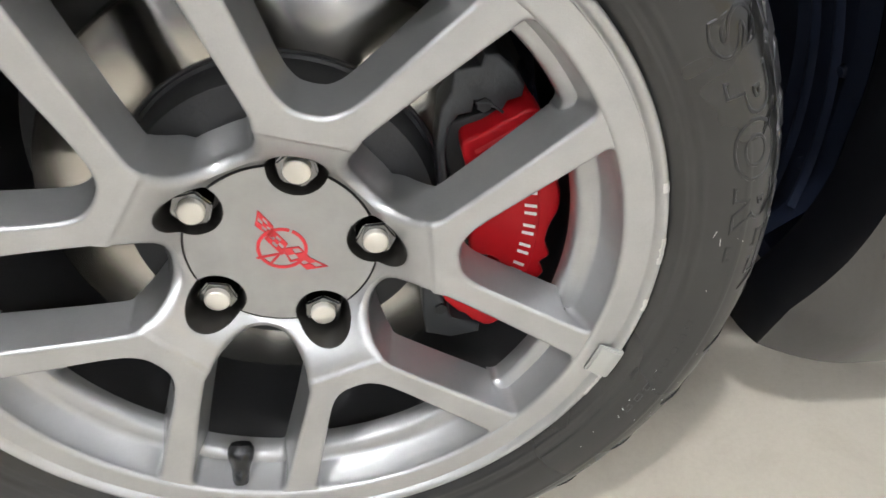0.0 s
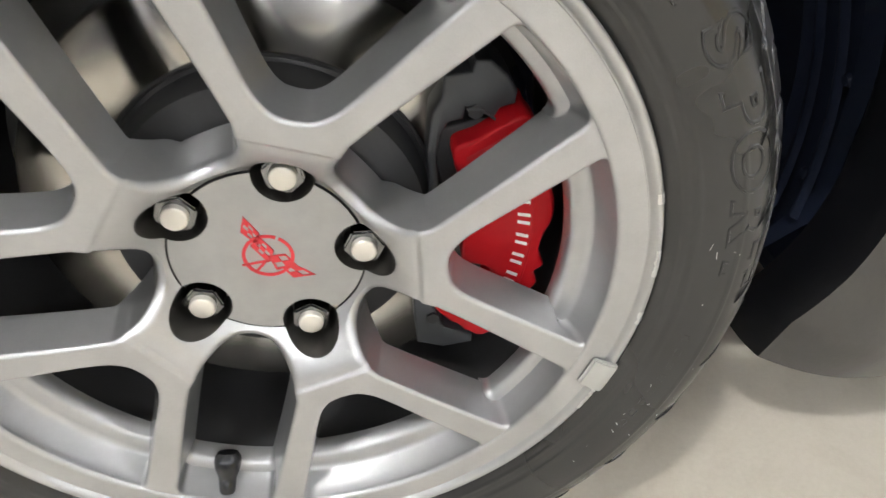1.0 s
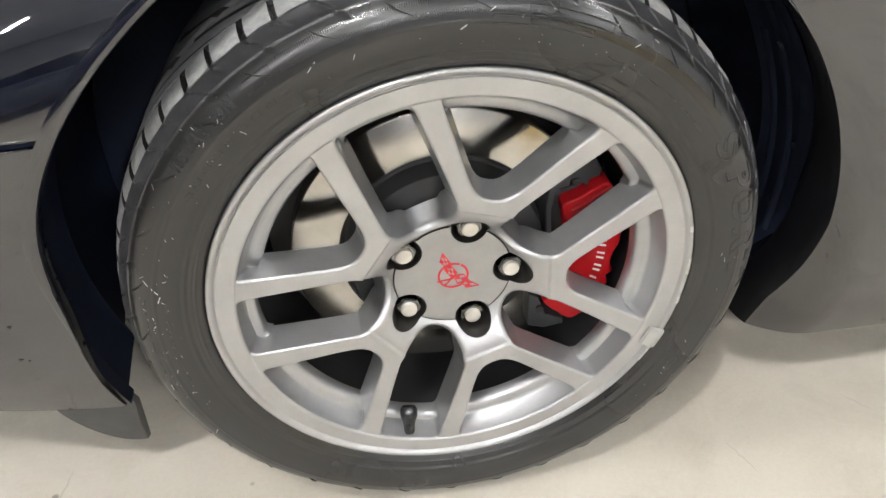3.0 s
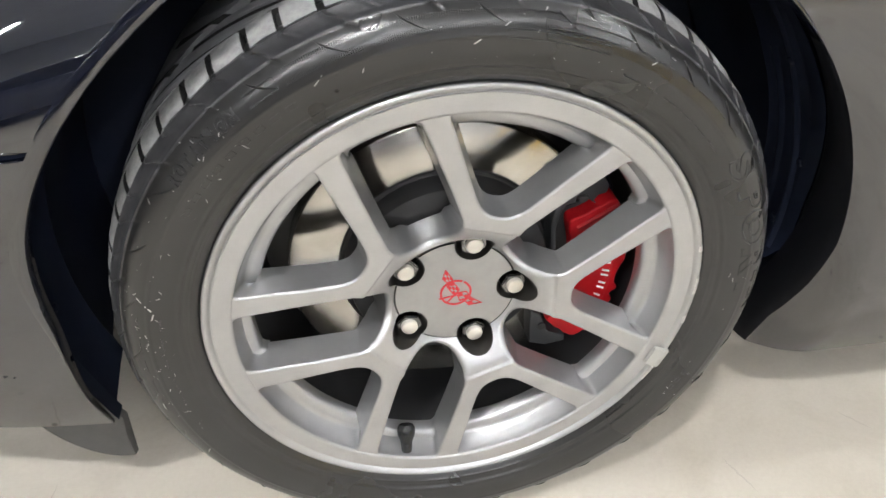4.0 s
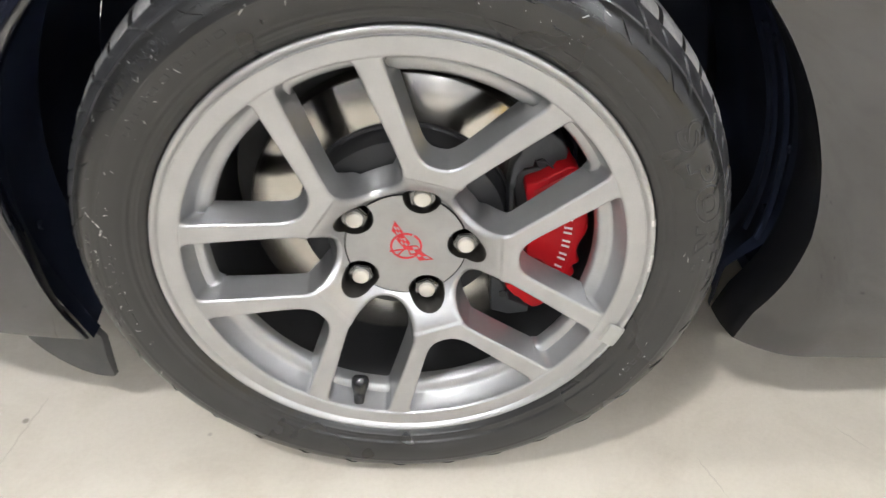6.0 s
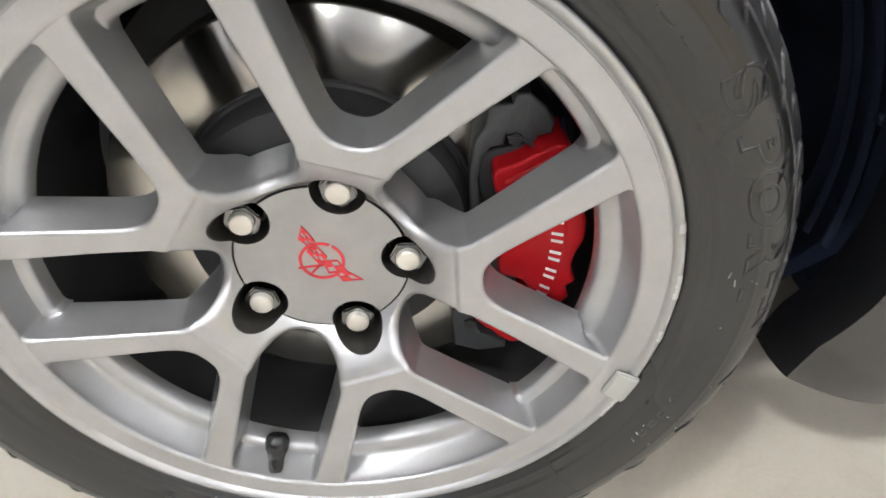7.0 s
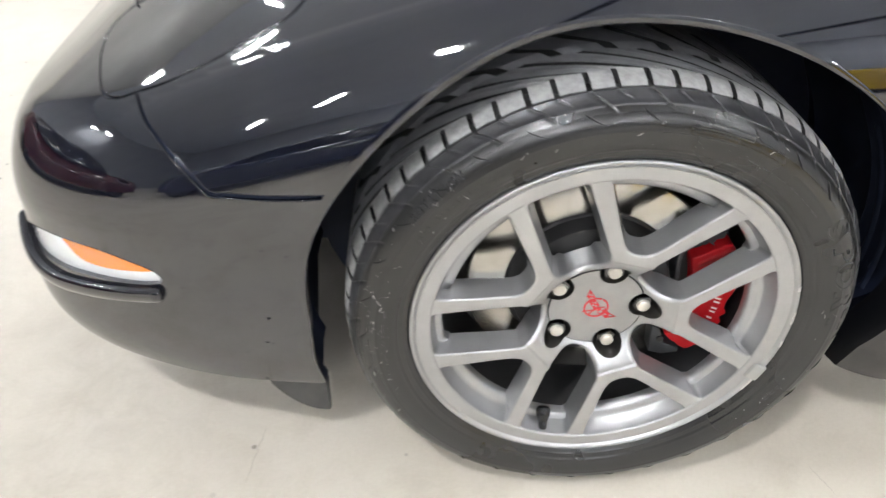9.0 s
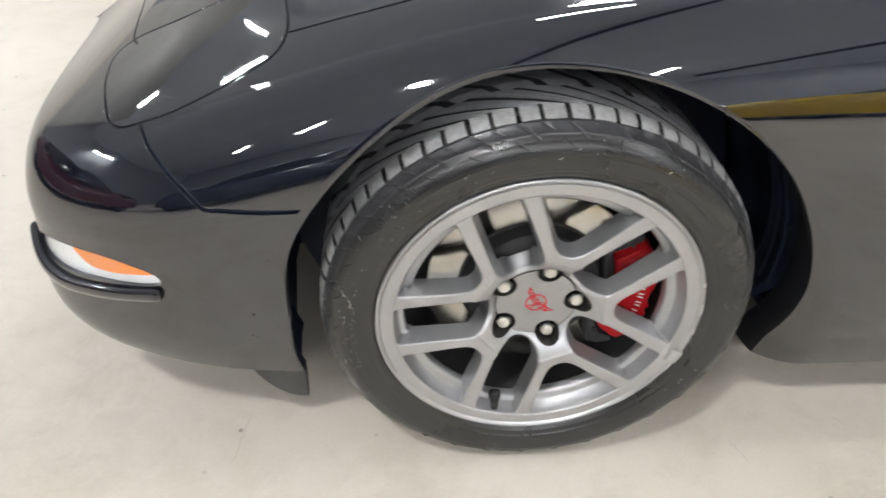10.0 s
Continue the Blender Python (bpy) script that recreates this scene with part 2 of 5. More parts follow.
    rings = node(nt, "ShaderNodeTexWave", [(co, "Vector")], wave_type="RINGS", rings_direction="Y", in_Scale=180.0, in_Distortion=1.5, in_Detail=3.0)
    bumped(nt, b, rings.outputs["Fac"], 0.012, 0.0004)
    nt.links.new(ramp(nt, noise_of(nt, 30, 6, 0.6, co).outputs["Fac"], [(0.3, (0.43, 0.41, 0.375)), (0.7, (0.55, 0.53, 0.495))]), b.inputs["Base Color"])
    m["iron"] = mat
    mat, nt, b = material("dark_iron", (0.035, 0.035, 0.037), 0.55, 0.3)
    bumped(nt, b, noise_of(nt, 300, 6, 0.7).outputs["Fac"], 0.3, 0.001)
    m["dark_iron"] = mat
    mat, nt, b = material("cast_grey", (0.06, 0.063, 0.068), 0.45, 0.4)
    bumped(nt, b, noise_of(nt, 260, 6, 0.7).outputs["Fac"], 0.35, 0.001)
    m["cast"] = mat
    mat, nt, b = material("red_caliper_paint", (0.42, 0.009, 0.014), 0.45, 0.0, Coat_Weight=0.12, Coat_Roughness=0.1, Specular_IOR_Level=0.15)
    bumped(nt, b, noise_of(nt, 320, 4, 0.6).outputs["Fac"], 0.12, 0.0006)
    m["red"] = mat
    m["white"] = material("white_print", (0.75, 0.74, 0.72), 0.45)[0]
    m["emblem"] = material("red_print", (0.56, 0.03, 0.04), 0.4)[0]
    # rubber
    mat, nt, b = material("tyre_rubber", (0.035, 0.035, 0.035), 0.5, 0.0)
    co = node(nt, "ShaderNodeTexCoord").outputs["Object"]
    d = noise_of(nt, 9, 5, 0.55, co, 0.3)
    nt.links.new(ramp(nt, d.outputs["Fac"], [(0.3, (0.012, 0.0118, 0.0118)), (0.55, (0.017, 0.0168, 0.0166)), (0.8, (0.026, 0.0255, 0.025))]), b.inputs["Base Color"])
    nt.links.new(ramp(nt, noise_of(nt, 7, 3, 0.5, co).outputs["Fac"], [(0.3, 0.25), (0.7, 0.32)]), b.inputs["Roughness"])
    b.inputs["Specular IOR Level"].default_value = 0.62
    m["rubber"] = mat
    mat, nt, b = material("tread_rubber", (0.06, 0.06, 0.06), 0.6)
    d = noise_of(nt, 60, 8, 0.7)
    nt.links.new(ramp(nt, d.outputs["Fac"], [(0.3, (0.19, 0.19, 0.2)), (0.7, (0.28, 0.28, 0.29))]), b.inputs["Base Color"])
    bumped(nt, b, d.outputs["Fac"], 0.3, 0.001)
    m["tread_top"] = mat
    # paler than the side wall: the shoulder's reflected sheen is put into the colour
    mat, nt, b = material("shoulder_rubber", (0.07, 0.07, 0.072), 0.3, 0.0, Specular_IOR_Level=0.6)
    d = noise_of(nt, 60, 3, 0.5)
    nt.links.new(ramp(nt, d.outputs["Fac"], [(0.3, (0.022, 0.022, 0.024)), (0.7, (0.045, 0.045, 0.048))]), b.inputs["Base Color"])
    bumped(nt, b, d.outputs["Fac"], 0.12, 0.004)
    m["shoulder"] = mat
    m["scuff_glint"] = material("pale_scuff_glint", (0.6, 0.6, 0.58), 0.4)[0]
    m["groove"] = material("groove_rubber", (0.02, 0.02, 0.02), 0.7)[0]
    # pale tone holds both scuffing and the light falling on the blocks
    mat, nt, b = material("worn_lit_shoulder_rubber", (0.25, 0.25, 0.25), 0.75)
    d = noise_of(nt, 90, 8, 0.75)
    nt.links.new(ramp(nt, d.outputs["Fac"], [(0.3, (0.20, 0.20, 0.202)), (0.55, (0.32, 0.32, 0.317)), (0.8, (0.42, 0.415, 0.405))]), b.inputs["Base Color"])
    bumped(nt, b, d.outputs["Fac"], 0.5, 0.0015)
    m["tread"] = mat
    mat, nt, b = material("black_plastic", (0.01, 0.01, 0.012), 0.45, 0.0, Specular_IOR_Level=0.14)
    nt.links.new(ramp(nt, noise_of(nt, 18, 7, 0.7).outputs["Fac"], [(0.35, (0.013, 0.018, 0.036)), (0.8, (0.019, 0.025, 0.046))]), b.inputs["Base Color"])
    bumped(nt, b, noise_of(nt, 400, 4, 0.6).outputs["Fac"], 0.15, 0.001)
    m["plastic"] = mat
    mat, nt, b = material("grey_plastic", (0.06, 0.06, 0.06), 0.5)
    nt.links.new(ramp(nt, noise_of(nt, 14, 7, 0.7).outputs["Fac"], [(0.3, (0.05, 0.05, 0.05)), (0.8, (0.085, 0.083, 0.08))]), b.inputs["Base Color"])
    m["flap"] = mat
    m["gloss_black"] = material("gloss_black_trim", (0.008, 0.008, 0.012), 0.12, 0.0, Coat_Weight=1.0, Coat_Roughness=0.03)[0]
    m["letter"] = material("moulded_letter_rubber", (0.02, 0.02, 0.021), 0.36, 0.0, Specular_IOR_Level=0.5)[0]
    m["valve"] = material("valve_rubber", (0.012, 0.012, 0.013), 0.25)[0]
    # rear arch lip: dark reflections of its paint put in as matt black
    m["edge_shade"] = material("rolled_edge_shade", (0.0025, 0.003, 0.005), 0.5, 0.0, Specular_IOR_Level=0.12)[0]
    # shade inside the nut recesses is put into this colour
    m["pocket"] = material("nut_pocket_shaded", (0.035, 0.033, 0.03), 0.28, 0.5)[0]
    m["chrome"] = material("dark_chrome", (0.2, 0.2, 0.205), 0.08, 1.0)[0]
    m["cap_metal"] = material("nut_cap_steel", (0.66, 0.63, 0.57), 0.4, 0.6)[0]
    mat, nt, b = material("amber_lens", (0.85, 0.23, 0.02), 0.25, 0.0, Coat_Weight=1.0, Coat_Roughness=0.05)
    ribs = node(nt, "ShaderNodeTexWave", [(node(nt, "ShaderNodeTexCoord").outputs["Object"], "Vector")], bands_direction="X", in_Scale=70.0)
    bumped(nt, b, ribs.outputs["Fac"], 0.25, 0.001)
    m["amber"] = mat
    mat, nt, b = material("clear_lens", (0.85, 0.86, 0.87), 0.18, 0.2, Coat_Weight=1.0, Coat_Roughness=0.03)
    ribs = node(nt, "ShaderNodeTexWave", [(node(nt, "ShaderNodeTexCoord").outputs["Object"], "Vector")], bands_direction="X", in_Scale=55.0)
    bumped(nt, b, ribs.outputs["Fac"], 0.3, 0.001)
    m["clear"] = mat
    mat, nt, b = material("painted_wall", (0.62, 0.61, 0.58), 0.7)
    nt.links.new(ramp(nt, noise_of(nt, 0.8, 6, 0.6).outputs["Fac"], [(0.3, (0.55, 0.54, 0.51)), (0.7, (0.66, 0.65, 0.62))]), b.inputs["Base Color"])
    m["wall"] = mat
    mat, nt, b = material("grey_wall_paint", (0.07, 0.075, 0.09), 0.7)
    nt.links.new(ramp(nt, noise_of(nt, 0.8, 6, 0.6).outputs["Fac"], [(0.3, (0.33, 0.345, 0.38)), (0.7, (0.40, 0.415, 0.45))]), b.inputs["Base Color"])
    m["grey_wall"] = mat
    mat, nt, b = material("ceiling_paint", (0.2, 0.22, 0.26), 0.8)
    nt.links.new(ramp(nt, noise_of(nt, 0.6, 5, 0.6).outputs["Fac"], [(0.3, (0.63, 0.67, 0.75)), (0.7, (0.69, 0.73, 0.81))]), b.inputs["Base Color"])
    m["ceiling"] = mat
    m["beam"] = material("beam_paint", (0.05, 0.052, 0.058), 0.5)[0]
    m["fixture"] = material("fixture_white", (0.7, 0.7, 0.7), 0.4)[0]
    for key, strength in (("lamp", LAMP), ("panel", PANEL)):
        mat, nt, b = material("lamp_diffuser", (0.9, 0.9, 0.9), 0.4)
        b.inputs["Emission Color"].default_value = (0.97, 0.985, 1.0, 1)
        b.inputs["Emission Strength"].default_value = strength
        m[key] = mat
    return m


M = make_materials()


# ---- mesh helpers ----
def grid_mesh(points, closed_u=False, closed_v=False, flip=False):
    """A bmesh from a 2D array of points [u][v]."""
    bm = bmesh.new()
    nu, nv = len(points), len(points[0])
    vs = [[bm.verts.new(p) for p in row] for row in points]
    for i in range(nu if closed_u else nu - 1):
        for j in range(nv if closed_v else nv - 1):
            q = [vs[i][j], vs[(i + 1) % nu][j], vs[(i + 1) % nu][(j + 1) % nv], vs[i][(j + 1) % nv]]
            bm.faces.new(q[::-1] if flip else q)
    return bm


def box(bm, size, place=(0, 0, 0), bevel=0.0, turn=None):
    r = bmesh.ops.create_cube(bm, size=1.0)
    m = Matrix.Translation(place) @ (turn or Matrix()) @ Matrix.Diagonal((*size, 1))
    bmesh.ops.transform(bm, matrix=m, verts=r["verts"])
    if bevel:
        es = list({e for v in r["verts"] for e in v.link_edges})
        bmesh.ops.bevel(bm, geom=es, offset=bevel, segments=2, affect="EDGES", profile=0.6)


def resampled(pts, step, closed=True):
    p = np.array(list(pts) + ([pts[0]] if closed else []), float)
    d = np.concatenate([[0], np.cumsum(np.linalg.norm(np.diff(p, axis=0), axis=1))])
    n = max(4, int(round(d[-1] / step)))
    t = np.linspace(0, d[-1], n + 1)[:n if closed else n + 1]
    return np.stack([np.interp(t, d, p[:, k]) for k in range(p.shape[1])], 1)


def curved(pts, closed=False, each=10):
    """A Catmull-Rom curve through pts."""
    p = [np.array(q, float) for q in pts]
    n, out = len(p), []
    for i in range(n if closed else n - 1):
        a, b, c, d = (p[(i + k) % n] if closed else p[min(max(i + k, 0), n - 1)] for k in (-1, 0, 1, 2))
        for t in np.arange(each) / each:
            out.append(0.5 * (2 * b + (c - a) * t + (2 * a - 5 * b + 4 * c - d) * t * t + (3 * b - a - 3 * c + d) * t ** 3))
    if not closed:
        out.append(p[-1])
    return np.array(out)


def inside(poly, q):
    """Which of the points q lie in the polygon."""
    x, y = q[:, 0], q[:, 1]
    r = np.zeros(len(q), bool)
    a, b = poly, np.roll(poly, -1, 0)
    for (x0, y0), (x1, y1) in zip(a, b):
        if y0 != y1:
            r ^= ((y0 > y) != (y1 > y)) & (x < (x1 - x0) * (y - y0) / (y1 - y0) + x0)
    return r


def normals2d(p, closed=True):
    t = (np.roll(p, -1, 0) - np.roll(p, 1, 0)) if closed else np.gradient(p, axis=0)
    t /= np.linalg.norm(t, axis=1)[:, None] + 1e-12
    return np.stack([t[:, 1], -t[:, 0]], 1)


def cdt(points, lines):
    """Constrained triangles over points and polylines ((pts, closed), ...): vertices, triangles."""
    co, ed = [Vector(p) for p in points], []
    for pts, closed in lines:
        k, n = len(co), len(pts)
        co += [Vector(p) for p in pts]
        ed += [(k + i, k + (i + 1) % n) for i in range(n if closed else n - 1)]
    v, _, f, *_ = delaunay_2d_cdt(co, ed, [], 0, 1e-6)
    tris = []
    for q in f:
        tris += [(q[0], q[i], q[i + 1]) for i in range(1, len(q) - 1)]
    return np.array([(a.x, a.y) for a in v]), np.array(tris)


def from_arrays(name, verts, faces, normals=None):
    used, inv = np.unique(np.asarray(faces).ravel(), return_inverse=True)
    f = inv.reshape(-1, np.asarray(faces).shape[1])
    me = bpy.data.meshes.new(name)
    me.from_pydata([tuple(map(float, v)) for v in np.asarray(verts)[used]], [], [tuple(map(int, q)) for q in f])
    me.update()
    return me, used


def wheel_point(r, a, u):
    """Radius, degrees clockwise from the top as seen from outside, and height out along the axle."""
    return (r * math.sin(radians(a)), -u, HUB + r * math.cos(radians(a)))


def lathe(profile, n=144, a0=0.0, a1=360.0):
    """A bmesh turned round the axle from (r, u) pairs."""
    full = a1 - a0 >= 359.9
    k = n if full else n + 1
    return grid_mesh([[wheel_point(r, a0 + (a1 - a0) * i / n, u) for r, u in profile] for i in range(k)], closed_u=full)


# ---- the room ----
def make_room():
    bm = bmesh.new()
    n = 40
    bmesh.ops.create_grid(bm, x_segments=n, y_segments=n, size=1.0)
    for v in bm.verts:
        v.co = (X0 + (v.co.x + 1) / 2 * (X1 - X0), Y0 + (v.co.y + 1) / 2 * (Y1 - Y0), 0)
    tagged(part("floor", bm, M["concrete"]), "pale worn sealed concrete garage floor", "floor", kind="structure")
    for name, size, place in (
            ("wall_north", (X1 - X0 + 0.4, 0.2, TALL), ((X0 + X1) / 2, Y1 + 0.1, TALL / 2)),
            ("wall_south", (X1 - X0 + 0.4, 0.2, TALL), ((X0 + X1) / 2, Y0 - 0.1, TALL / 2)),
            ("wall_east", (0.2, Y1 - Y0, TALL), (X1 + 0.1, (Y0 + Y1) / 2, TALL / 2)),
            ("wall_west", (0.2, Y1 - Y0, TALL), (X0 - 0.1, (Y0 + Y1) / 2, TALL / 2))):
        bm = bmesh.new()
        box(bm, size, place)
        tagged(part(name, bm, M["wall" if name == "wall_north" else "grey_wall"], smooth=0), "plain pale painted garage wall" if name == "wall_north" else "plain blue-grey painted garage wall", "wall", kind="structure")
    bm = bmesh.new()
    box(bm, (X1 - X0 + 0.4, Y1 - Y0 + 0.4, 0.2), ((X0 + X1) / 2, (Y0 + Y1) / 2, TALL + 0.1))
    tagged(part("ceiling", bm, M["ceiling"], smooth=0), "pale blue-grey painted garage ceiling", "ceiling", kind="structure")

    # steel roof beams, running aslant over the car
    for k in (0, 1.7):
        bm = bmesh.new()
        for size, z in (((0.16, 15.0, 0.02), 0.11), ((0.03, 15.0, 0.18), 0.0), ((0.16, 15.0, 0.02), -0.11)):
            box(bm, size, (0, 0, z))
        bmesh.ops.transform(bm, matrix=pose(0.9 + 4.2 * k * math.cos(radians(25)), 0.1 - 4.2 * k * math.sin(radians(25)), TALL - 0.13, 0, 0, -25), verts=bm.verts)
        tagged(part("roof_beam", bm, M["beam"], smooth=0), "dark grey painted steel roof beam under the ceiling", "beam", "roof beams", "structure")
    # unseen doors, added to give the car's paint something dark to reflect
    for k, x in enumerate((-6.2, -2.2, 2.2)):
        door = group_at("door_%d" % (k + 1), (x, Y1 - 0.04, 0), label="unseen grey ribbed roller door added to the pale wall for reflections", category="door", kind="structure")
        for q in range(14):
            bm = bmesh.new()
            box(bm, (2.9, 0.05, 0.205), (x, Y1 - 0.03, 0.105 + 0.21 * q), 0.01)
            part("slat", bm, M["grey_wall"], door, smooth=30)


def make_lights():
    lamp = group_at("ceiling_light", (0, 0, 0), label="long white strip light hanging under the grey ceiling", category="ceiling light", group="strip lights", kind="thing")
    bm = bmesh.new()
    box(bm, (1.28, 0.15, 0.06), (0, 0, 0.03), 0.008)
    part("housing", bm, M["fixture"], lamp)
    bm = bmesh.new()
    box(bm, (1.2, 0.06, 0.03), (0, 0, -0.012), 0.006)
    part("diffuser", bm, M["lamp"], lamp, "glowing diffuser")
    for dx in (-0.5, 0.5):
        bm = bmesh.new()
        box(bm, (0.006, 0.006, TALL - LAMP_Z - 0.06), (dx, 0, 0.06 + (TALL - LAMP_Z - 0.06) / 2))
        part("hanger", bm, M["fixture"], lamp)
    x, y, turn = LAMPS[0]
    lamp.matrix_basis = pose(x, y, LAMP_Z, 0, 0, turn)
    for x, y, turn in LAMPS[1:]:
        copy_thing(lamp, pose(x, y, LAMP_Z, 0, 0, turn))
    panel = group_at("panel_light", (*PANEL_AT, LAMP_Z), label="bright white light panel hanging under the grey ceiling", category="ceiling light", kind="thing")
    x, y = PANEL_AT
    for name, size, z, mat in (("housing", (0.33, 0.44, 0.07), 0.035, "fixture"), ("diffuser", (0.25, 0.36, 0.03), -0.012, "panel")):
        bm = bmesh.new()
        box(bm, size, (x, y, LAMP_Z + z), 0.006)
        part(name, bm, M[mat], panel, "glowing diffuser" if mat == "panel" else "")
    for dx in (-0.12, 0.12):
        bm = bmesh.new()
        box(bm, (0.006, 0.006, TALL - LAMP_Z - 0.07), (x + dx, y, LAMP_Z + 0.07 + (TALL - LAMP_Z - 0.07) / 2))
        part("hanger", bm, M["fixture"], panel)


make_room()
make_lights()


# ---- the car ----
car = group_at("sports_car", (0.6, MID, 0), label="black low sports car with silver alloy wheel and red brake caliper", category="car", kind="thing")
wheel = group_at("wheel", (0, 0, HUB), car)
tagged(wheel, "silver alloy front wheel with twin V spokes")


def make_skin():
    """The panels: one surface cut along its seams."""
    ends = (-1.57, 0.95)

    def w_of(v):
        return np.interp(v, [0, 1, 2, 3, 4], [0, 0.4, 0.57, 1.37, 2.17])

    def v_of(w):
        return np.interp(w, [0, 0.4, 0.57, 1.37], [0, 1, 2, 3])

    def dom(pts):
        p = np.array(pts, float)
        return np.stack([p[:, 0], w_of(p[:, 1])], 1)

    ss = np.concatenate([np.arange(-1.57, -0.95, 0.016), np.arange(-0.95, 0.7, 0.0115), np.linspace(0.7, 0.95, 12)])
    ws = np.concatenate([np.linspace(0, 0.4, 30)[:-1], np.linspace(0.4, 0.57, 26)[:-1], np.linspace(0.57, 0.95, 32)[:-1], np.linspace(0.95, 1.369, 14)])
    pts = [(s, w) for s in ss for w in ws]

    # wheel opening: a circle round the hub, seen from the side
    arch = []
    flange = lambda a: float(np.interp(a, [-122, -95, -75, -40, 0, 24, 44, 125], [0.001, 0.001, 0.012, 0.012, 0.009, 0.008, 0.001, 0.001]))
    for a in np.arange(-122, 125.1, 2.0):
        r = float(open_r(a)) + flange(a)
        x, z = r * math.sin(radians(a)), HUB + r * math.cos(radians(a))
        lo, hi = -0.05, 2.0
        for _ in range(40):
            mid = (lo + hi) / 2
            if skin(x, max(mid, 0))[2] + min(mid, 0) < z:
                lo = mid
            else:
                hi = mid
        arch.append((x, w_of(lo) if lo > 0 else lo))
    arch = np.array(arch)
    keep = arch[:, 1] > 0
    first, last = np.argmax(keep), len(keep) - 1 - np.argmax(keep[::-1])
    arch = arch[first:last + 1]
    arch[0, 1] = arch[-1, 1] = 0.0
    hole = np.vstack([[arch[0, 0], -0.02], arch, [arch[-1, 0], -0.02]])

    lid = curved(dom(LID), closed=True, each=8)
    lamp = curved(dom(SIGNAL), closed=True, each=8)
    amber = curved(dom(AMBER), closed=True, each=8)
    seams = [curved(dom(q), each=8) for q in (FENDER_SEAM, HOOD_SEAM, NOSE_SEAM)]
    lines, bands = [(arch, False), (lamp, True), (amber, True)], []
    for q, closed in [(lid, True)] + [(q, False) for q in seams]:
        q = resampled(q, 0.008, closed)
        n = normals2d(q, closed)
        lines += [(q + n * GAP / 2, closed), (q - n * GAP / 2, closed)]
        bands.append(q if closed is False else np.vstack([q, q[:1]]))
    co, tri = cdt(pts, lines)
    mid = co[tri].mean(1)
    cut = inside(hole, mid) | (mid[:, 1] > 1.369) | (mid[:, 0] > 0.95)
    dist = np.full(len(mid), 9.0)
    for q in bands:
        a, b = q[:-1], q[1:]
        for p0, p1 in zip(a, b):
            d = p1 - p0
            t = np.clip(((mid - p0) @ d) / (d @ d), 0, 1)
            dist = np.minimum(dist, np.linalg.norm(mid - p0 - t[:, None] * d, axis=1))
    gap = dist < GAP / 2 * 0.96
    in_lamp = inside(lamp, mid)
    in_amber = inside(amber, mid)
    v = v_of(co[:, 1])
    xyz = skin(co[:, 0], v)
    e = 1e-3
    du = skin(co[:, 0] + e, v) - skin(co[:, 0] - e, v)
    dv = skin(co[:, 0], np.minimum(v + e, 2.999)) - skin(co[:, 0], np.maximum(v - e, 0.001))
    nrm = np.cross(du, dv)
    nrm /= np.linalg.norm(nrm, axis=1)[:, None] + 1e-12
    nrm = np.where((nrm[:, 1] > 0.2)[:, None], -nrm, nrm)
    flip = np.einsum("ij,ij->i", np.cross(xyz[tri[:, 1]] - xyz[tri[:, 0]], xyz[tri[:, 2]] - xyz[tri[:, 0]]), nrm[tri].mean(1)) < 0
    tri[flip] = tri[flip][:, ::-1]

    # joined pieces between the gaps
    solid = ~(cut | gap | in_lamp)
    label = np.arange(len(co))
    ok = tri[solid]
    for _ in range(400):
        low = label[ok].min(1)
        before = label.copy()
        for k in range(3):
            np.minimum.at(label, ok[:, k], low)
        label = label[label]
        if (label == before).all():
            break
    names = {}
    for name, where in (("front_bumper", (-0.5, 0.25)), ("front_fender", (0.0, 0.55)), ("headlight_cover", (-0.52, 0.75)), ("hood", (0.2, 1.2))):
        k = np.argmin(np.linalg.norm(mid[solid] - np.array(where), axis=1))
        names[label[ok[k, 0]]] = name
    made = {}
    for key, name in names.items():
        f = ok[label[ok[:, 0]] == key]
        me, used = from_arrays(name, xyz, f)
        ob = put(name, me, M["paint"], car, smooth=0)
        me.polygons.foreach_set("use_smooth", [True] * len(me.polygons))
        me.normals_split_custom_set_from_vertices([tuple(n) for n in nrm[used]])
        made[name] = ob
        # turned-in edge all round the panel
        ed = np.concatenate([f[:, [0, 1]], f[:, [1, 2]], f[:, [2, 0]]])
        sets = {}
        for a, b in ed:
            sets[(min(a, b), max(a, b))] = sets.get((min(a, b), max(a, b)), 0) + 1
        bm = bmesh.new()
        for a, b in ed:
            if sets[(min(a, b), max(a, b))] == 1 and max(co[a, 1], co[b, 1]) < 1.36 and -1.565 < co[a, 0] < 0.945:
                deep = 0.006
                q = [xyz[a], xyz[b], xyz[b] - nrm[b] * deep, xyz[a] - nrm[a] * deep]
                bm.faces.new([bm.verts.new(p) for p in q[::-1]])
        bmesh.ops.remove_doubles(bm, verts=bm.verts, dist=1e-6)
        part("panel_edge", bm, M["paint"], ob, smooth=0)
    tagged(made["front_bumper"], "black front bumper cover")
    tagged(made["headlight_cover"], "closed pop-up headlight cover")
    # dark structure under the gaps
    me, used = from_arrays("inner_structure", xyz - nrm * 0.007, tri[~(cut | in_lamp) & (mid[:, 0] > -1.2) & (mid[:, 1] < 1.3)])
    put("inner_structure", me, M["plastic"], car, "dark inner structure behind the panel gaps", smooth=60)
    # turn signal, set back in the bumper
    sig = group_at("turn_signal", (-0.63, 0.05, 0.37), car)
    tagged(sig, "front turn signal with clear and amber lens")
